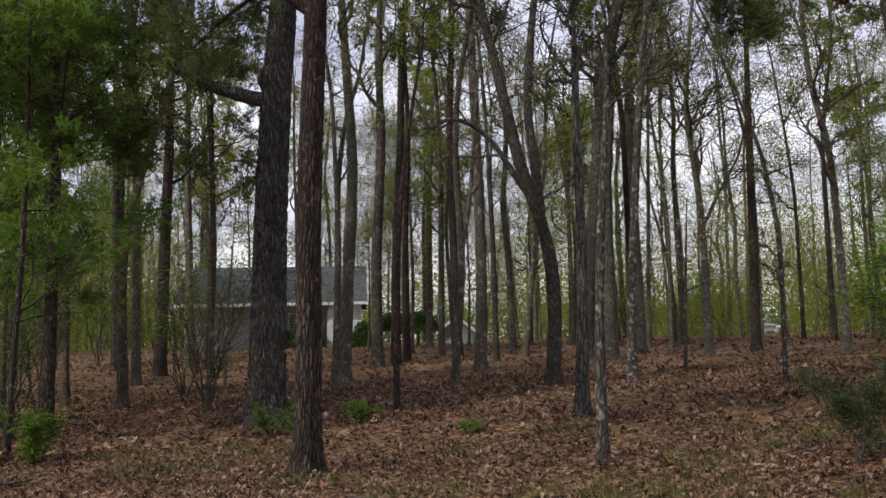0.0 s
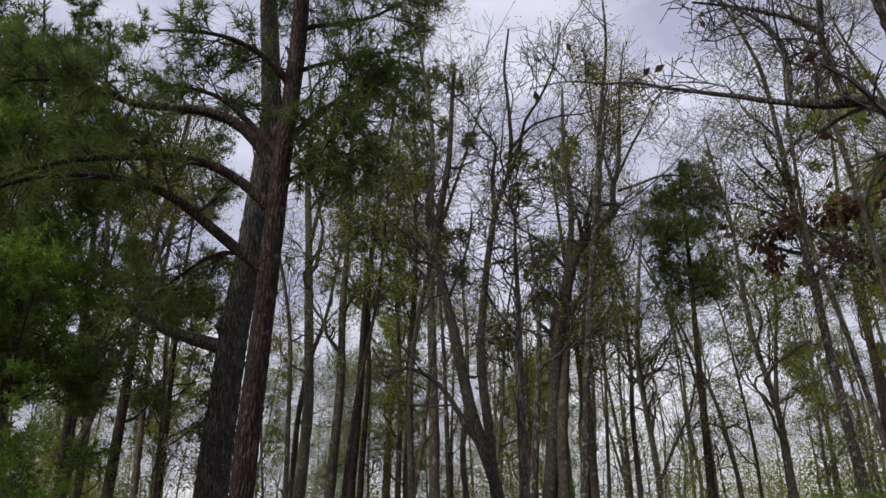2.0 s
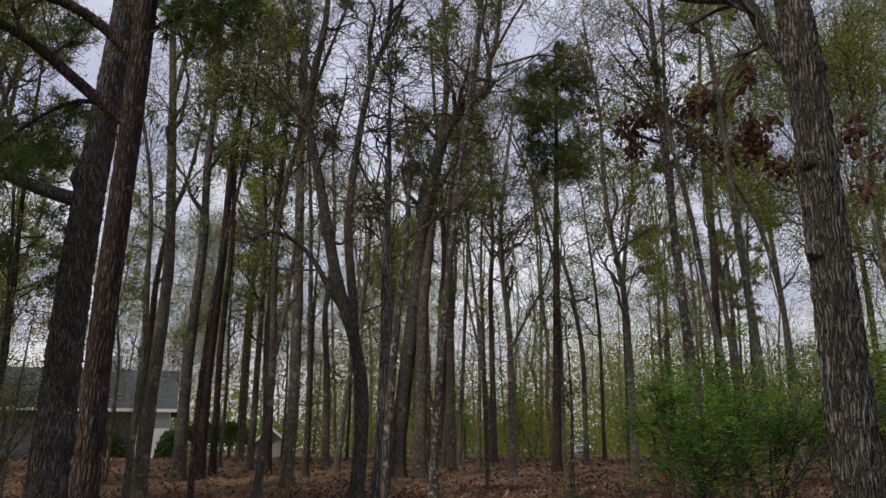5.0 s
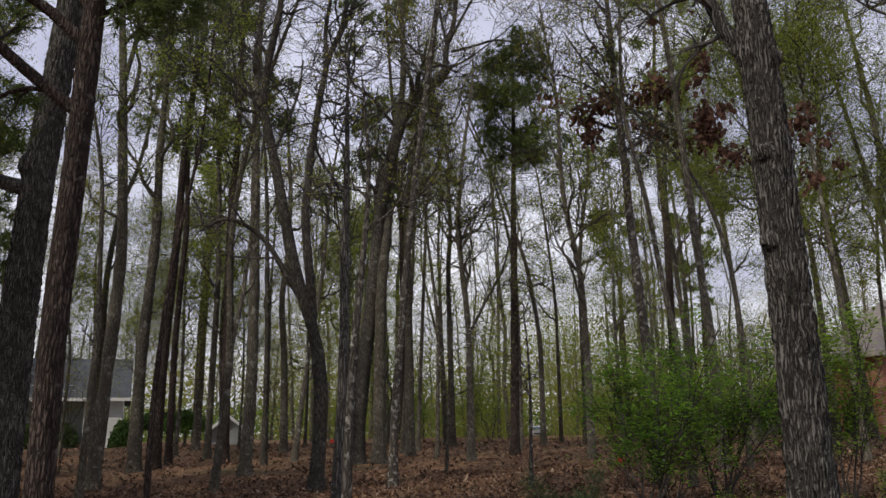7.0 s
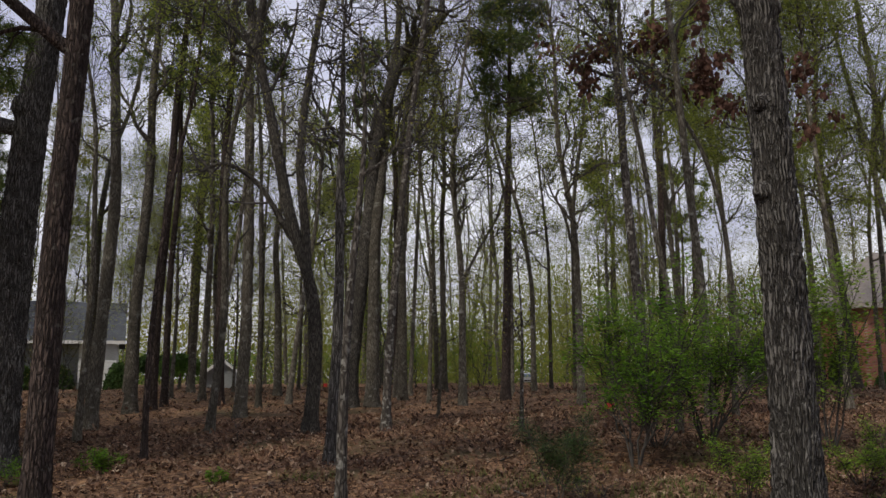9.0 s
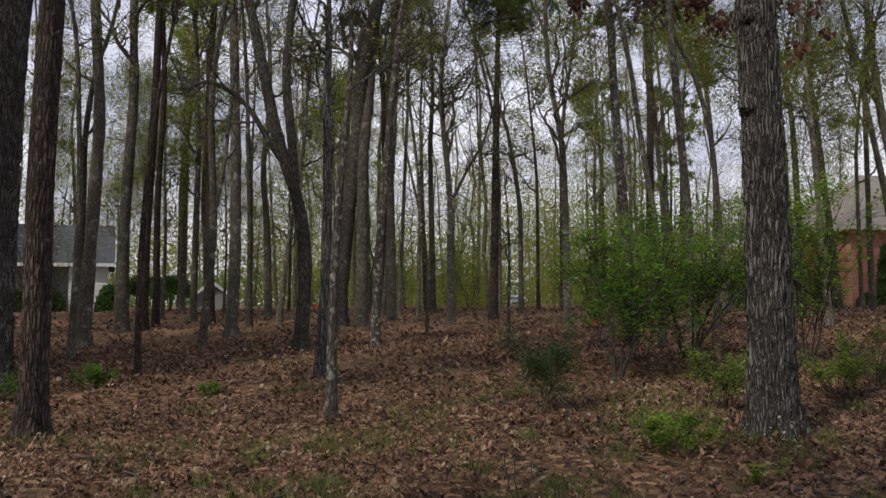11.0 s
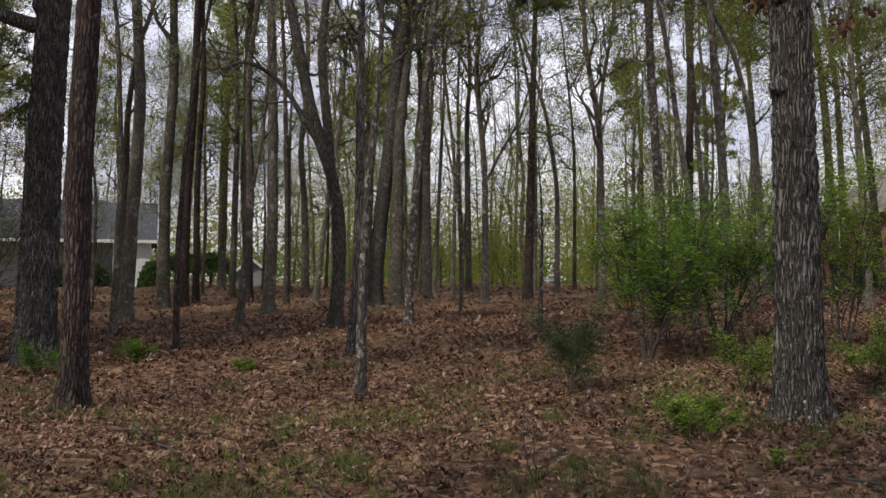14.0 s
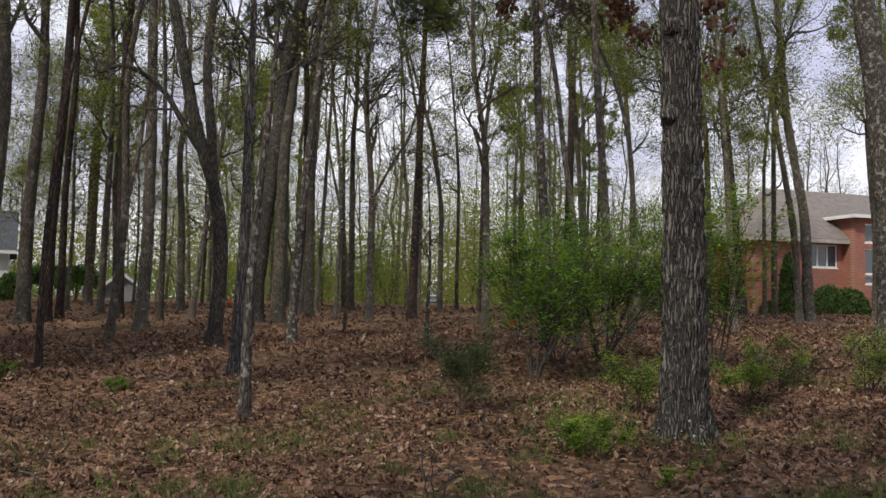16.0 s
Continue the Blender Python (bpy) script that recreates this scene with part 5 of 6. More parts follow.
shrub("low_shrub", "light green low shrub in leaf litter", 5.45, 8.84, 0.487, 0.85, 9, LEAF_BRIGHT, 0.031, 3, 97, levels=(5, 4), spread=0.04, stem_r=0.006, start=0.2)
shrub("low_shrub", "light green low shrub in leaf litter", 6.50, 9.72, 0.583, 0.99, 8, LEAF_BRIGHT, 0.031, 3, 98, levels=(5, 4), spread=0.05, stem_r=0.006, start=0.2)
shrub("low_shrub", "small bright green sprig", 2.86, 5.61, 0.176, 0.18, 5, LEAF_BRIGHT, 0.035, 1, 99, levels=(3, 3), spread=0.02, stem_r=0.004, start=0.2)
shrub("low_shrub", "bright yellow-green seedling shrub by the pale trunk", 7.23, 8.97, 0.788, 0.90, 9, LEAF_BRIGHT, 0.031, 3, 100, levels=(6, 4), spread=0.05, stem_r=0.007, start=0.2)
shrub("low_shrub", "small dark green shrub between the trunks", -3.70, 12.90, 0.323, 0.54, 8, LEAF_GREEN, 0.045, 2, 101, levels=(5, 3), spread=0.03, stem_r=0.005, start=0.15)
shrub("low_shrub", "small green tuft in the leaves", -1.78, 11.40, 0.196, 0.27, 6, LEAF_GREEN, 0.035, 2, 102, levels=(4, 3), spread=0.02, stem_r=0.004, start=0.1)
shrub("low_shrub", "bushy green growth in the thicket", -8.2, 10.3, 0.62, 0.8, 10, LEAF_GREEN, 0.05, 3, 103, levels=(6, 4), spread=0.06, stem_r=0.006, start=0.15)
shrub("low_shrub", "bushy green growth in the thicket", -7.25, 10.4, 0.6, 0.4, 8, LEAF_GREEN, 0.05, 3, 104, levels=(5, 4), spread=0.05, stem_r=0.006, start=0.15)
shrub("low_shrub", "leafy green growth round the old oak's foot", -4.87, 12.43, 0.423, 0.90, 9, LEAF_GREEN, 0.045, 2, 105, levels=(5, 3), spread=0.05, stem_r=0.005, start=0.1)
shrub("cedar_seedling", "soft dark-green young cedar", 1.92, 8.5, 0.95, 0.62, 5, LEAF_DARK, 0.02, 8, 106, levels=(9, 7), spread=0.04, stem_r=0.006, start=0.15, category="seedling")
for k, (bx, by, bh, bw) in enumerate([(-9.6, 13.0, 2.6, 1.8), (-11.5, 16.5, 3.6, 2.6), (-12.8, 13.6, 3.0, 2.4), (-7.8, 16.5, 2.8, 2.0), (-9.3, 18.5, 3.4, 2.4), (-14.5, 19.0, 4.4, 3.2), (-16.5, 24.0, 4.5, 3.6), (-12.5, 26.0, 4.2, 3.4), (-19.5, 27.0, 5.0, 4.0), (-10.6, 23.0, 3.6, 3.0), (-15.5, 17.0, 3.6, 3.0), (-8.6, 25.5, 3.6, 2.8), (-18.0, 21.0, 4.6, 3.6)]):
    shrub("thicket_bush", "shaded brown-green thicket of thin stems and small leaves", bx, by, bh, bw, 10, LEAF_OLIVE if k % 4 else LEAF_GREEN, 0.055, 2, 110 + k, levels=(7, 4), spread=0.12, stem_r=0.013, start=0.12, group="thicket")
for k, (bx, by, bh) in enumerate([(1.1, 5.6, 0.5), (-2.22, 16.97, 0.8), (8.9, 9.8, 0.6), (2.05, 7.6, 0.45)]):
    shrub("bare_seedling", "bare pale twiggy seedling", bx, by, bh, bh * 0.5, 3, LEAF_OLIVE, 0.02, 1, 130 + k, levels=(4, 2), spread=0.01, stem_r=0.006, category="seedling")


def dogwood(x, y, h, w, seed):
    """A small tree with level tiers of white blossom."""
    rng = np.random.default_rng(seed)
    tree = base_at("dogwood_tree", x, y, 0.03)
    path = smooth_path([(0, 0, 0), (h * 0.5, 0.1, 0), (h, 0.25, 0.1)], 0.3)
    R = np.linspace(0.05, 0.012, len(path))
    part("trunk", mesh_from("trunk", *tubes(path[None], R[None], 8), BARK_GREY), tree)
    P, RR = sprout(rng, path[None], R[None], 10, 0.45, 0.98, (w * 0.4, w * 0.7), (70, 90), K=8, wander=0.08, up=0.02, thick=0.5)
    for p, rr in zip(P, RR):
        part("branch", mesh_from("branch", *tubes(p[None], rr[None], 5), BARK_GREY), tree)
    P1, R1 = sprout(rng, P, RR, 5, 0.35, 1.0, (0.3, 0.7), (30, 70), K=4, wander=0.1, up=0.0, thick=0.5, flat=0.85)
    part("twig_mass", mesh_from("twig_mass", *tubes(P1, np.maximum(R1, 0.003), 3), TWIG), tree, kind="stuff")
    v, f = leaves(rng, np.concatenate([P1[:, -1], P1[:, 2]]) + np.array([0, 0, 0.03]), 0.075, 0.05, 2, 0.0, level=0.9)
    part("blossom", mesh_from("blossom", v, f, BLOSSOM, smooth=False), tree, "flat sprays of white blossom", kind="stuff")
    tagged(tree, "small dogwood with flat tiers of white blossom", "tree", "dogwoods")


dogwood(2.0, 20.3, 4.0, 1.8, 141)
dogwood(-9.0, 20.0, 4.6, 3.4, 142)
dogwood(-6.9, 17.2, 3.6, 2.2, 143)


def grass_patch():
    """Thin grass and weeds, thickest beside the path."""
    rng = np.random.default_rng(17)
    n = 42000
    y = np.where(rng.random(n) < 0.22, -8 + 11 * rng.random(n), 1.5 + 10 * rng.random(n) ** 1.8)
    x = (rng.random(n) * 1.9 - 0.95) * (np.maximum(y, 4.0) * 0.8 + 2 + 5 * (y < 1.5))
    keep = np.array([noise.noise(Vector((a * 0.8, b * 0.8, 2.2))) > (0.1 if b < 2 else 0.02 if b < 6 else 0.2) for a, b in zip(x, y)])
    x, y = x[keep], y[keep]
    cy = 2.5 + 5.5 * rng.random(80) ** 1.2
    cx = (rng.random(80) * 1.9 - 0.95) * (cy * 0.75 + 1)
    x = np.r_[x, np.repeat(cx, 34) + 0.07 * rng.normal(size=80 * 34)]
    y = np.r_[y, np.repeat(cy, 34) + 0.07 * rng.normal(size=80 * 34)]
    base = np.array([(a, b, floor_z(a, b)) for a, b in zip(x, y)])
    base = np.repeat(base, 3, axis=0) + np.r_[0.02, 0.02, 0] * rng.normal(size=(len(base) * 3, 3))
    d = unit(rng.normal(size=base.shape) * 0.45 + np.array([0, 0, 1.0]))
    L = (0.04 + 0.16 * rng.random(len(base)))[:, None]
    w = unit(np.cross(d, rng.normal(size=base.shape))) * 0.004
    v = np.stack([base - w, base + w, base + d * L], axis=1).reshape(-1, 3)
    ob = new("grass", mesh_from("grass", v, np.arange(len(v)).reshape(-1, 3), GRASS, smooth=False))
    tagged(ob, "thin tufts of dull green grass among the fallen leaves", "grass", kind="stuff")


grass_patch()


def sticks():
    """Fallen twigs on the leaves."""
    rng = np.random.default_rng(23)
    for k in range(26):
        y = 4.2 + 12 * rng.random()
        x = (rng.random() * 1.6 - 0.8) * (y * 0.7 + 1)
        n = 6
        a, L = rng.random() * 6.283, 0.3 + 0.8 * rng.random()
        s = np.linspace(-0.5, 0.5, n)
        p = np.stack([np.cos(a) * s * L, np.sin(a) * s * L, np.zeros(n)], axis=1)
        p += rng.normal(size=p.shape) * 0.015
        p[:, 2] = [floor_z(x + q[0], y + q[1]) - floor_z(x, y) + 0.035 for q in p]
        r = np.linspace(0.011, 0.005, n) * (0.7 + 0.7 * rng.random())
        ob = new("fallen_twig", mesh_from("fallen_twig", *tubes(p[None], r[None], 6), TWIG))
        ob.location = (x, y, floor_z(x, y))
        tagged(ob, "dry grey twig lying on the fallen leaves", "twig", "fallen twigs")


sticks()


def stump(x, y):
    """A short rotten stump with a ragged top."""
    rng = np.random.default_rng(301)
    t = base_at("tree_stump", x, y, 0.03)
    path = np.array([(0, 0, -0.1), (0, 0, 0.03), (0.005, 0, 0.1), (0.01, 0.005, 0.17), (0.012, 0.005, 0.22)])
    v, f = tubes(path[None], np.array([[0.12, 0.095, 0.075, 0.07, 0.066]]), 14)
    v[-14:, 2] += 0.09 * rng.random(14)
    cap = len(v)
    v = np.vstack([v, [(0.012, 0.005, 0.2)]])
    faces = [tuple(q) for q in f.tolist()] + [(cap - 14 + i, cap - 14 + (i + 1) % 14, cap) for i in range(14)]
    part("body", mesh_from("body", v, faces, BARK_DARK), t)
    tagged(t, "short rotten grey stump with a ragged top", "stump")


def bleached_branch(x, y, turn):
    """A forked piece of weathered wood lying on the leaves."""
    b = base_at("fallen_branch", x, y)
    b.rotation_euler = (0, 0, turn)
    for pts, r0, r1 in ((((-0.3, 0, 0.05), (-0.1, 0.03, 0.07), (0.1, 0.0, 0.06), (0.35, -0.04, 0.1)), 0.035, 0.015), (((0.05, 0.0, 0.06), (0.15, 0.1, 0.12), (0.22, 0.2, 0.2)), 0.018, 0.008), (((-0.12, 0.03, 0.07), (-0.2, 0.12, 0.1), (-0.22, 0.22, 0.16)), 0.016, 0.007)):
        p = np.array(pts)
        part("limb", mesh_from("limb", *tubes(p[None], np.linspace(r0, r1, len(p))[None], 8), BARK_PALE), b)
    tagged(b, "pale bleached dead branch lying on the leaves", "branch")


def marker_flag(x, y, h):
    """A small flag on a wire stake."""
    m = base_at("marker_flag", x, y)
    p = np.array([(0, 0, -0.1), (0, 0, h * 0.5), (0.01, 0, h)])
    part("stake", mesh_from("stake", *tubes(p[None], np.array([[0.004, 0.004, 0.004]]), 6), RUBBER), m)
    xs = np.linspace(0.005, 0.16, 6)
    wave = 0.012 * np.sin(xs * 40)
    v = np.array([(a, w + o, z) for o in (0.0, 0.003) for a, w in zip(xs, wave) for z in (h - 0.12, h)])
    f = [(2 * i, 2 * i + 2, 2 * i + 3, 2 * i + 1) for i in range(5)] + [(12 + 2 * i, 13 + 2 * i, 15 + 2 * i, 14 + 2 * i) for i in range(5)] + [(1, 3 + 0, 15, 13), (0, 12, 14, 2)]
    part("flag", mesh_from("flag", v, f, RED_TAG), m, "red plastic flag")
    tagged(m, "small red marker flag on a thin wire stake", "flag", "marker flags")


stump(-7.15, 9.35)
bleached_branch(-6.8, 9.1, 0.4)
marker_flag(5.0, 16.6, 0.45)
marker_flag(-1.1, 31.0, 0.5)


# ---------------------------------------------------------------- houses
def box(bm, x0, x1, y0, y1, z0, z1):
    v = [bm.verts.new(p) for p in ((x0, y0, z0), (x1, y0, z0), (x1, y1, z0), (x0, y1, z0), (x0, y0, z1), (x1, y0, z1), (x1, y1, z1), (x0, y1, z1))]
    for f in ((0, 3, 2, 1), (4, 5, 6, 7), (0, 1, 5, 4), (1, 2, 6, 5), (2, 3, 7, 6), (3, 0, 4, 7)):
        bm.faces.new([v[i] for i in f])


def solid(name, mat, parent, *boxes, label="", bevel=0.0):
    bm = bmesh.new()
    for b in boxes:
        box(bm, *b)
    if bevel:
        bmesh.ops.bevel(bm, geom=bm.edges[:], offset=bevel, segments=1, affect="EDGES")
    me = bpy.data.meshes.new(name)
    bm.to_mesh(me)
    bm.free()
    me.materials.append(mat)
    return part(name, me, parent, label)


def slab_roof(name, mat, parent, top, thick=0.18, label=""):
    """Sloping roof faces given by their corners, with thickness."""
    bm = bmesh.new()
    for quad in top:
        a = [bm.verts.new(p) for p in quad]
        b = [bm.verts.new((p[0], p[1], p[2] - thick)) for p in quad]
        n = len(quad)
        bm.faces.new(a)
        bm.faces.new(b[::-1])
        for i in range(n):
            bm.faces.new((a[i], b[i], b[(i + 1) % n], a[(i + 1) % n]))
    bmesh.ops.recalc_face_normals(bm, faces=bm.faces[:])
    me = bpy.data.meshes.new(name)
    bm.to_mesh(me)
    bm.free()
    me.materials.append(mat)
    return part(name, me, parent, label)


def wall_with_holes(name, mat, parent, length, z0, z1, thick, holes, place, label=""):
    """A wall along local x from 0 to length, its outer face at y = 0, with rectangular openings (x0, x1, z0, z1) through it."""
    xs = sorted({0.0, length, *[h[0] for h in holes], *[h[1] for h in holes]})
    zs = sorted({z0, z1, *[h[2] for h in holes], *[h[3] for h in holes]})
    bm = bmesh.new()
    for i in range(len(xs) - 1):
        for j in range(len(zs) - 1):
            cx, cz = (xs[i] + xs[i + 1]) / 2, (zs[j] + zs[j + 1]) / 2
            if not any(h[0] < cx < h[1] and h[2] < cz < h[3] for h in holes):
                box(bm, xs[i], xs[i + 1], 0, thick, zs[j], zs[j + 1])
    bmesh.ops.remove_doubles(bm, verts=bm.verts[:], dist=0.0005)
    seen = {}
    for f in bm.faces[:]:
        seen.setdefault(tuple(round(c, 3) for c in f.calc_center_median()), []).append(f)
    bmesh.ops.delete(bm, geom=[f for fs in seen.values() if len(fs) > 1 for f in fs], context="FACES_ONLY")
    me = bpy.data.meshes.new(name)
    bm.to_mesh(me)
    bm.free()
    me.materials.append(mat)
    ob = part(name, me, parent, label)
    ob.matrix_basis = place
    return ob


def window(parent, place, w, h, panes=1, sashes=2):
    """A framed window set into an opening; its corner at the origin of its place."""
    holder = wall_with_holes("window", TRIM, parent, w, 0.0, h, 0.07, [(w * k / panes + (0.07 if k == 0 else 0.035), w * (k + 1) / panes - (0.07 if k == panes - 1 else 0.035), 0.07, h - 0.07) for k in range(panes)],
                             place @ pose(0, 0.03, 0))
    for k in range(panes):
        solid("pane", GLASS, holder, (w * k / panes + 0.02, w * (k + 1) / panes - 0.02, 0.03, 0.04, 0.05, h - 0.05))
    solid("sill", TRIM, holder, (-0.06, w + 0.06, -0.08, 0.03, -0.07, -0.003))
    return holder


def brick_wall_material():
    m = bpy.data.materials.new("brick_courses")
    m.use_nodes = True
    n, k = m.node_tree.nodes, m.node_tree.links
    b = n["Principled BSDF"]
    b.inputs["Roughness"].default_value = 0.9
    coord = n.new("ShaderNodeTexCoord")
    mp = n.new("ShaderNodeMapping")
    mp.inputs["Rotation"].default_value = (radians(90), 0, 0)
    k.new(coord.outputs["Object"], mp.inputs["Vector"])
    tex = n.new("ShaderNodeTexBrick")
    tex.inputs["Color1"].default_value = (0.36, 0.125, 0.075, 1)
    tex.inputs["Color2"].default_value = (0.26, 0.085, 0.055, 1)
    tex.inputs["Mortar"].default_value = (0.33, 0.23, 0.18, 1)
    tex.inputs["Scale"].default_value = 1.0
    tex.inputs["Brick Width"].default_value, tex.inputs["Row Height"].default_value = 0.22, 0.075
    tex.inputs["Mortar Size"].default_value = 0.008
    k.new(mp.outputs["Vector"], tex.inputs["Vector"])
    blot = n.new("ShaderNodeTexNoise")
    blot.inputs["Scale"].default_value = 1.3
    k.new(coord.outputs["Object"], blot.inputs["Vector"])
    hsv = n.new("ShaderNodeHueSaturation")
    rng_ = n.new("ShaderNodeMapRange")
    rng_.inputs["To Min"].default_value, rng_.inputs["To Max"].default_value = 0.8, 1.2
    k.new(blot.outputs["Fac"], rng_.inputs["Value"])
    k.new(rng_.outputs["Result"], hsv.inputs["Value"])
    k.new(tex.outputs["Color"], hsv.inputs["Color"])
    k.new(hsv.outputs["Color"], b.inputs["Base Color"])
    bump = n.new("ShaderNodeBump")
    bump.inputs["Distance"].default_value = 0.008
    k.new(tex.outputs["Fac"], bump.inputs["Height"])
    bump.invert = True
    k.new(bump.outputs["Normal"], b.inputs["Normal"])
    return m


BRICKWORK = brick_wall_material()


def brick_house():
    """A large brick house; its near corner is the origin, the front along +x, the left-hand side along +y."""
    house = base_at("brick_house", 26.6, 40.54)
    house.rotation_euler = (0, 0, radians(5))
    z0, z1, top = -0.6, 4.15, 7.45
    L, D = 16.0, 6.0
    bx = 5.95
    wall_with_holes("wall", BRICKWORK, house, L, z0, z1, 0.3, [(3.55, 5.6, 2.65, 3.95), (10.5, 12.2, 1.2, 3.0)], pose(0, 0, 0))
    window(house, pose(3.55, 0.04, 2.65), 2.05, 1.3, 3)
    window(house, pose(10.5, 0.04, 1.2), 1.7, 1.8, 3)
    wall_with_holes("wall", BRICKWORK, house, D - 0.3, z0, z1, 0.3, [(1.2, 2.0, 2.3, 3.6)], pose(0, D, 0, 0, 0, -90))
    window(house, pose(0.04, D - 1.2, 2.3, 0, 0, -90), 0.8, 1.3, 1)
    wall_with_holes("wall", BRICKWORK, house, L, z0, z1, 0.3, [], pose(L, D + 0.31, 0, 0, 0, 180))
    wall_with_holes("wall", BRICKWORK, house, D - 0.31, z0, z1, 0.3, [], pose(L + 0.01, 0.31, 0, 0, 0, 90))
    # a bay that stands proud of the front and rises above the eaves
    wall_with_holes("bay_wall", BRICKWORK, house, 3.2, z0, 5.5, 0.3, [(0.75, 1.5, 4.1, 5.15), (0.75, 1.5, 2.3, 3.75), (0.75, 1.5, 1.75, 2.2), (2.0, 2.75, 4.1, 5.15), (2.0, 2.75, 2.3, 3.75), (2.0, 2.75, 1.75, 2.2)], pose(bx, -0.9, 0))
    for wx in (0.75, 2.0):
        window(house, pose(bx + wx, -0.86, 4.1), 0.75, 1.05, 1)
        window(house, pose(bx + wx, -0.86, 2.3), 0.75, 1.45, 1)
        window(house, pose(bx + wx, -0.86, 1.75), 0.75, 0.45, 1)
    wall_with_holes("bay_wall", BRICKWORK, house, 0.59, z0, 5.5, 0.3, [], pose(bx, -0.004, 0, 0, 0, -90))
    wall_with_holes("bay_wall", BRICKWORK, house, 0.59, z0, 5.5, 0.3, [], pose(bx + 2.9, -0.004, 0, 0, 0, -90))
    wall_with_holes("bay_wall", BRICKWORK, house, 1.2, z1 + 0.3, 5.5, 0.3, [], pose(bx, 1.21, 0, 0, 0, -90))
    o = 0.55
    slab_roof("roof", ROOF_TAN, house, [((-o, -o, z1 + 0.1), (L + o, -o, z1 + 0.1), (L - 3.2, D / 2, top), (3.2, D / 2, top)),
                                        ((L + o, D + o, z1 + 0.1), (-o, D + o, z1 + 0.1), (3.2, D / 2, top), (L - 3.2, D / 2, top)),
                                        ((-o, D + o, z1 + 0.1), (-o, -o, z1 + 0.1), (3.2, D / 2, top)),
                                        ((L + o, -o, z1 + 0.1), (L + o, D + o, z1 + 0.1), (L - 3.2, D / 2, top))], 0.16, "tan-grey shingled hip roof")
    slab_roof("bay_roof", ROOF_TAN, house, [((bx - 0.45, -1.35, 5.65), (bx + 3.65, -1.35, 5.65), (bx + 1.6, 0.6, 6.5)), ((bx + 3.65, -1.35, 5.65), (bx + 3.65, 2.6, 5.65), (bx + 1.6, 2.6, 6.5), (bx + 1.6, 0.6, 6.5)),
                                            ((bx - 0.45, 2.6, 5.65), (bx - 0.45, -1.35, 5.65), (bx + 1.6, 0.6, 6.5), (bx + 1.6, 2.6, 6.5))], 0.1)
    solid("fascia", TRIM_TAN, house, (-o - 0.02, L + o + 0.02, -o - 0.03, -o + 0.02, z1 - 0.16, z1 + 0.06), label="tan eaves board")
    solid("fascia", TRIM_TAN, house, (-o - 0.03, -o + 0.02, -o + 0.03, D + o, z1 - 0.16, z1 + 0.06), label="tan eaves board")
    solid("soffit", TRIM, house, (-o + 0.03, L + o, -o + 0.03, -0.01, z1 - 0.12, z1 - 0.06))
    solid("soffit", TRIM, house, (-o + 0.03, -0.01, 0.0, D + o, z1 - 0.12, z1 - 0.06))
    solid("bay_fascia", TRIM, house, (bx - 0.5, bx + 3.7, -1.41, -1.352, 5.42, 5.62), (bx - 0.5, bx - 0.452, -1.35, 1.3, 5.42, 5.62))
    tagged(house, "large red-brick house with a tan hip roof and white-framed windows", "house")


brick_house()


def lap_siding(name, mat, parent, length, z0, z1, place):
    """A boarded wall facing local -y: one sheet folded into overlapping laps, with thickness."""
    n = max(2, round((z1 - z0) / 0.17))
    prof = [(0.12, z0)]
    for i in range(n):
        a, b = z0 + (z1 - z0) * i / n, z0 + (z1 - z0) * (i + 1) / n
        prof += [(-0.03, a), (-0.005, b)]
    prof.append((0.12, z1))
    bm = bmesh.new()
    left = [bm.verts.new((0, y, z)) for y, z in prof]
    right = [bm.verts.new((length, y, z)) for y, z in prof]
    for i in range(len(prof)):
        k = (i + 1) % len(prof)
        bm.faces.new((left[i], right[i], right[k], left[k]))
    bm.faces.new(left[::-1])
    bm.faces.new(right)
    bmesh.ops.recalc_face_normals(bm, faces=bm.faces[:])
    me = bpy.data.meshes.new(name)
    bm.to_mesh(me)
    bm.free()
    me.materials.append(mat)
    ob = part(name, me, parent)
    ob.matrix_basis = place
    return ob


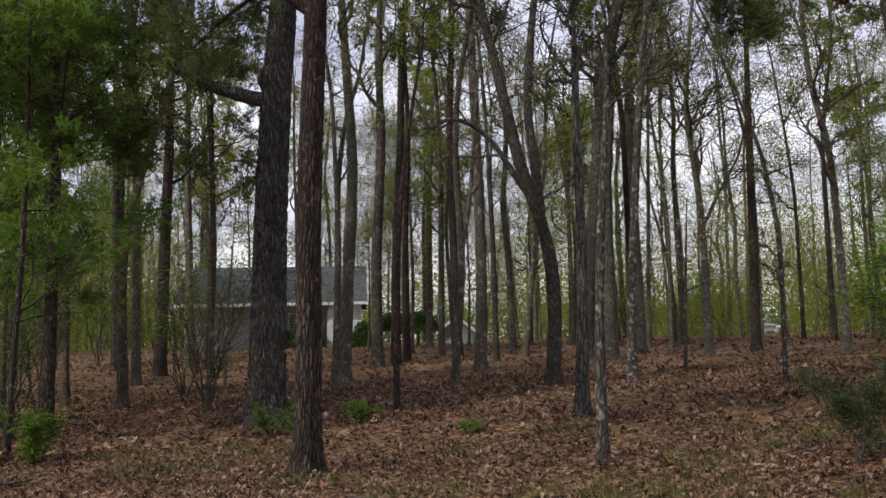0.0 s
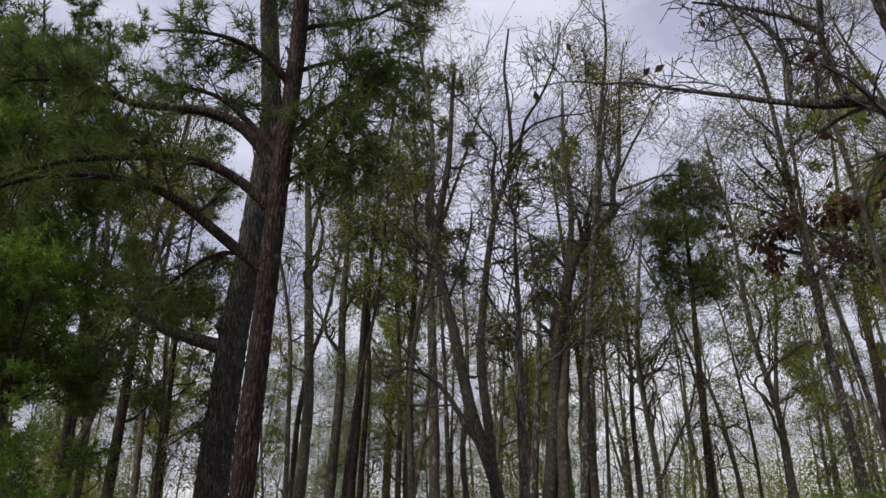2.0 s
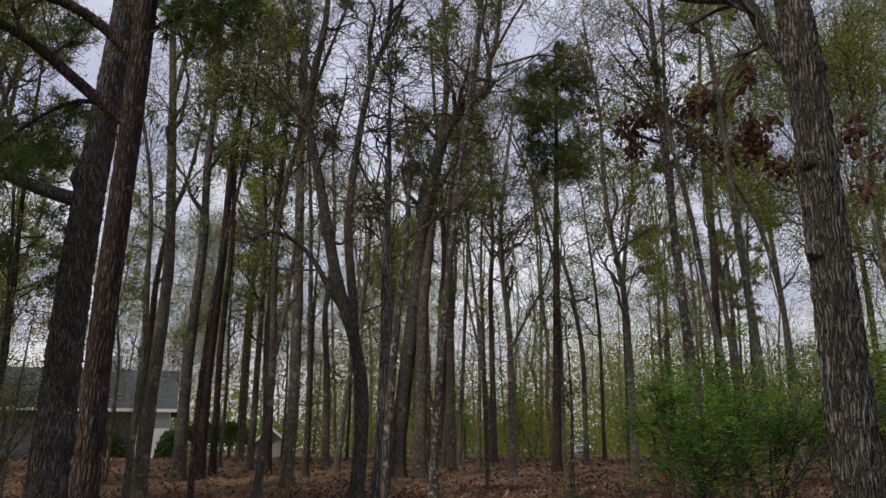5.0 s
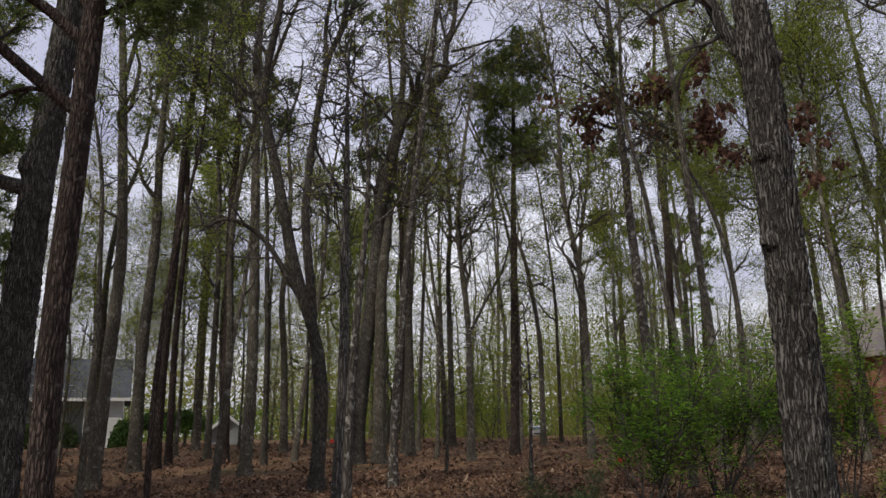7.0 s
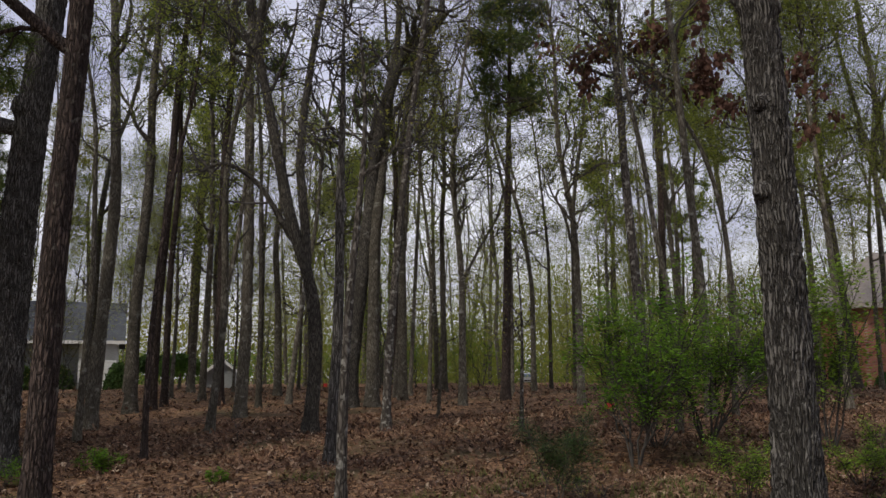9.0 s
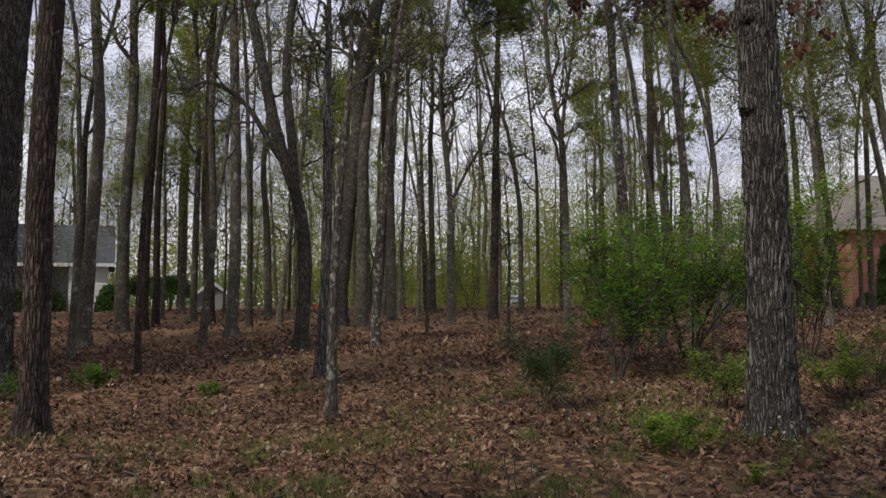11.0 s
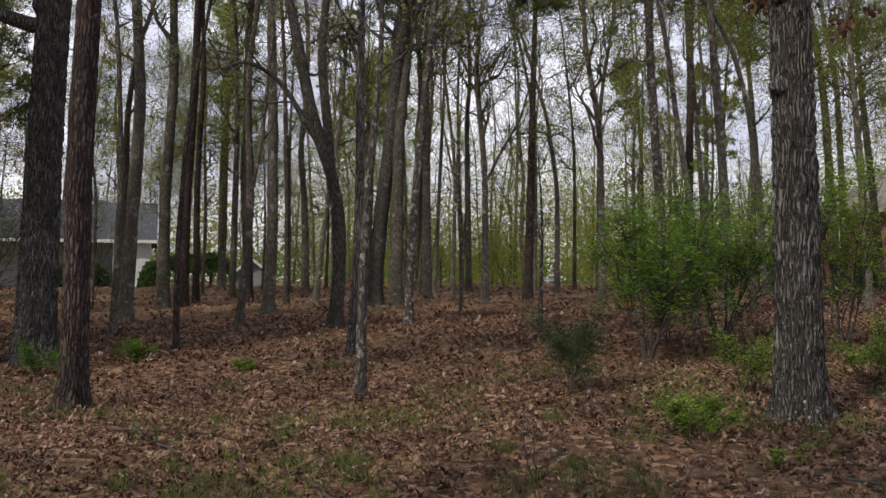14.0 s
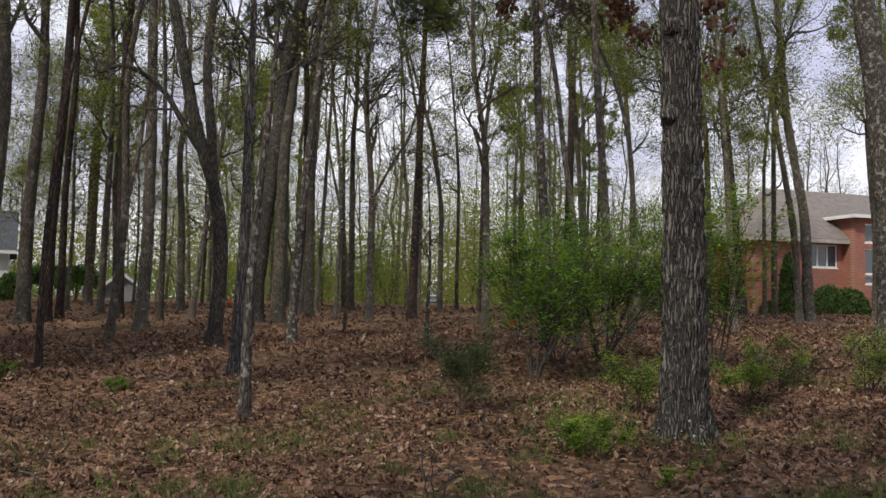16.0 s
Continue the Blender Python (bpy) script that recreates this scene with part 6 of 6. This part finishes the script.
def white_house():
    """A low white house with a dark roof; its near right corner is the origin."""
    house = base_at("white_house", -11.75, 43.4)
    house.rotation_euler = (0, 0, radians(14.5))
    h = 2.35
    lap_siding("wall", SIDING, house, 1.75, -0.5, h, pose(-1.75, 0, 0))
    lap_siding("wall", SIDING, house, 7.0, -0.5, h, pose(0, 0.13, 0, 0, 0, 90))
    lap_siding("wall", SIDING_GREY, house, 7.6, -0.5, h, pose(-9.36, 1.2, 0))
    lap_siding("wall", SIDING, house, 1.1, -0.5, h, pose(-1.75, 1.19, 0, 0, 0, -90))
    lap_siding("wall", SIDING, house, 5.9, -0.5, h, pose(-9.36, 7.1, 0, 0, 0, -90))
    window(house, pose(-3.9, 1.12, 0.7), 0.9, 1.2, 2)
    slab_roof("roof", ROOF_DARK, house, [((-9.7, -0.35, h + 0.06), (0.35, -0.35, h + 0.06), (0.35, 3.6, h + 2.3), (-9.7, 3.6, h + 2.3)),
                                         ((0.35, 7.4, h + 0.06), (-9.7, 7.4, h + 0.06), (-9.7, 3.6, h + 2.3), (0.35, 3.6, h + 2.3))], 0.15, "dark grey shingled roof")
    solid("fascia", TRIM, house, (-9.7, 0.35, -0.4, -0.352, h - 0.1, h + 0.06))
    bm = bmesh.new()
    a = [bm.verts.new(p) for p in ((0.0, 0.13, h), (0.0, 7.1, h), (0.0, 3.6, h + 2.0))]
    b = [bm.verts.new((-0.12, v.co.y, v.co.z)) for v in a]
    bm.faces.new(a)
    bm.faces.new(b[::-1])
    for i in range(3):
        bm.faces.new((a[i], b[i], b[(i + 1) % 3], a[(i + 1) % 3]))
    me = bpy.data.meshes.new("gable")
    bm.to_mesh(me)
    bm.free()
    me.materials.append(SIDING)
    part("gable", me, house)
    solid("chimney", SIDING_GREY, house, (-3.4, -2.7, 3.3, 4.0, h + 1.6, h + 3.0), bevel=0.02)
    tagged(house, "low white-sided house with a dark shingled roof", "house")


white_house()


def shed(x, y, w, d, h, rise, rot):
    s = base_at("garden_shed", x, y)
    s.rotation_euler = (0, 0, radians(rot))
    lap_siding("wall", SIDING_GREY, s, w, -0.3, h, pose(-w / 2, 0, 0))
    lap_siding("wall", SIDING_GREY, s, d, -0.3, h, pose(w / 2, 0.13, 0, 0, 0, 90))
    lap_siding("wall", SIDING_GREY, s, d, -0.3, h, pose(-w / 2, d + 0.13, 0, 0, 0, -90))
    slab_roof("roof", ROOF_DARK, s, [((-w / 2 - 0.2, -0.25, h - 0.1), (0, -0.25, h + rise), (0, d + 0.3, h + rise), (-w / 2 - 0.2, d + 0.3, h - 0.1)),
                                     ((0, -0.25, h + rise), (w / 2 + 0.2, -0.25, h - 0.1), (w / 2 + 0.2, d + 0.3, h - 0.1), (0, d + 0.3, h + rise))], 0.1)
    for sgn in (-1, 1):
        bm = bmesh.new()
        o = [(0, h + rise + 0.03), (sgn * (w / 2 + 0.22), h - 0.08), (sgn * (w / 2 + 0.22), h - 0.24), (0, h + rise - 0.14)]
        a = [bm.verts.new((px, -0.31, pz)) for px, pz in o]
        b = [bm.verts.new((px, -0.26, pz)) for px, pz in o]
        bm.faces.new(a)
        bm.faces.new(b[::-1])
        for i in range(4):
            bm.faces.new((a[i], b[i], b[(i + 1) % 4], a[(i + 1) % 4]))
        bmesh.ops.recalc_face_normals(bm, faces=bm.faces[:])
        me = bpy.data.meshes.new("bargeboard")
        bm.to_mesh(me)
        bm.free()
        me.materials.append(TRIM)
        part("bargeboard", me, s, "white bargeboard")
    bm = bmesh.new()
    a = [bm.verts.new(p) for p in ((-w / 2, -0.02, h), (w / 2, -0.02, h), (0, -0.02, h + rise - 0.12))]
    b = [bm.verts.new((v.co.x, 0.1, v.co.z)) for v in a]
    bm.faces.new(a)
    bm.faces.new(b[::-1])
    for i in range(3):
        bm.faces.new((a[i], b[i], b[(i + 1) % 3], a[(i + 1) % 3]))
    me = bpy.data.meshes.new("gable")
    bm.to_mesh(me)
    bm.free()
    me.materials.append(SIDING_GREY)
    part("gable", me, s)
    tagged(s, "small grey garden shed with white bargeboards", "shed")


shed(-6.75, 44.5, 1.7, 2.2, 0.75, 0.75, 5)


def clipped_tree(x, y, stem, w, h, seed):
    """An evergreen clipped to a dome on a short stem."""
    rng = np.random.default_rng(seed)
    t = base_at("clipped_evergreen", x, y, 0.02)
    p = smooth_path([(0, 0, 0), (stem * 0.5, 0.05, 0), (stem + h * 0.4, 0, 0)], 0.2)
    part("trunk", mesh_from("trunk", *tubes(p[None], np.linspace(0.09, 0.04, len(p))[None], 8), BARK_GREY), t)
    n = 2600
    d = unit(rng.normal(size=(n, 3)))
    d[:, 2] = np.abs(d[:, 2]) * 1.0 - 0.15
    c = d * np.array([w / 2, w / 2, h]) * (0.75 + 0.27 * rng.random((n, 1))) + np.array([0, 0, stem])
    v, f = leaves(rng, c, 0.13, 0.05, 2)
    part("foliage", mesh_from("foliage", v, f, LEAF_DARK if seed != 152 else LEAF_EVER, smooth=False), t, kind="stuff")
    tagged(t, "clipped domed evergreen in the far garden", "bush", "garden evergreens")


clipped_tree(-9.6, 41.5, 1.0, 1.9, 0.8, 151)
clipped_tree(-8.2, 41.0, 0.9, 2.1, 0.9, 152)
clipped_tree(-14.4, 42.4, 0.1, 1.9, 1.35, 153)
clipped_tree(-15.9, 42.2, 0.1, 1.7, 1.2, 155)
clipped_tree(-11.4, 42.6, 0.1, 1.3, 1.4, 154)
clipped_tree(31.6, 39.4, 0.1, 2.2, 1.7, 156)
clipped_tree(34.0, 38.6, 0.1, 2.4, 1.8, 158)
clipped_tree(29.7, 38.7, 0.1, 2.0, 1.7, 162)
clipped_tree(27.1, 40.1, 0.05, 0.9, 0.65, 163)
clipped_tree(26.0, 42.2, 0.1, 1.2, 2.2, 157)
clipped_tree(24.0, 46.5, 0.1, 2.6, 3.2, 159)
clipped_tree(28.05, 39.7, 0.1, 1.1, 3.8, 161)


def car():
    """A silver car far off beyond the trees, seen from its front corner."""
    c = base_at("car", 20.9, 98.0)
    c.rotation_euler = (0, 0, radians(-13))
    body = bmesh.new()
    prof = [(-0.86, 0.35), (-0.9, 0.75), (-0.84, 0.95), (0.84, 0.95), (0.9, 0.75), (0.86, 0.35)]
    cab = [(-0.8, 0.95), (-0.62, 1.42), (0.62, 1.42), (0.8, 0.95)]
    for shape, y0, y1, inset in ((prof, -2.1, 2.1, 0.0), (cab, -0.9, 1.9, 0.35)):
        a = [body.verts.new((px, y0 + (inset * 1.6 if pz > 1.2 else 0), pz)) for px, pz in shape]
        b = [body.verts.new((px, y1 - (inset if pz > 1.2 else 0), pz)) for px, pz in shape]
        n = len(shape)
        body.faces.new(a)
        body.faces.new(b[::-1])
        for i in range(n):
            body.faces.new((a[i], b[i], b[(i + 1) % n], a[(i + 1) % n]))
    bmesh.ops.recalc_face_normals(body, faces=body.faces[:])
    bmesh.ops.bevel(body, geom=body.edges[:], offset=0.05, segments=2, affect="EDGES")
    me = bpy.data.meshes.new("body")
    body.to_mesh(me)
    body.free()
    me.materials.append(CAR_PAINT)
    part("body", me, c)
    ws = solid("windscreen", GLASS, c, (-0.58, 0.58, -0.02, 0.0, 0.0, 0.5))
    ws.matrix_basis = pose(0, -0.92, 0.97, -50)
    for sx in (-0.62, 0.62):
        solid("headlight", TRIM, c, (sx - 0.15, sx + 0.15, -2.14, -2.08, 0.66, 0.8), bevel=0.01)
    solid("grille", RUBBER, c, (-0.4, 0.4, -2.13, -2.09, 0.45, 0.62), bevel=0.01)
    for sx in (-0.82, 0.82):
        for wy in (-1.35, 1.35):
            s = np.linspace(-0.1, 0.1, 3)
            tyre = tubes(np.stack([s, s * 0, s * 0], axis=1)[None], np.array([[0.3, 0.33, 0.3]]), 18)
            w = part("wheel", mesh_from("wheel", *tyre, RUBBER), c)
            w.location = (sx, wy, 0.33)
    tagged(c, "silver car parked far beyond the trees", "car")


car()
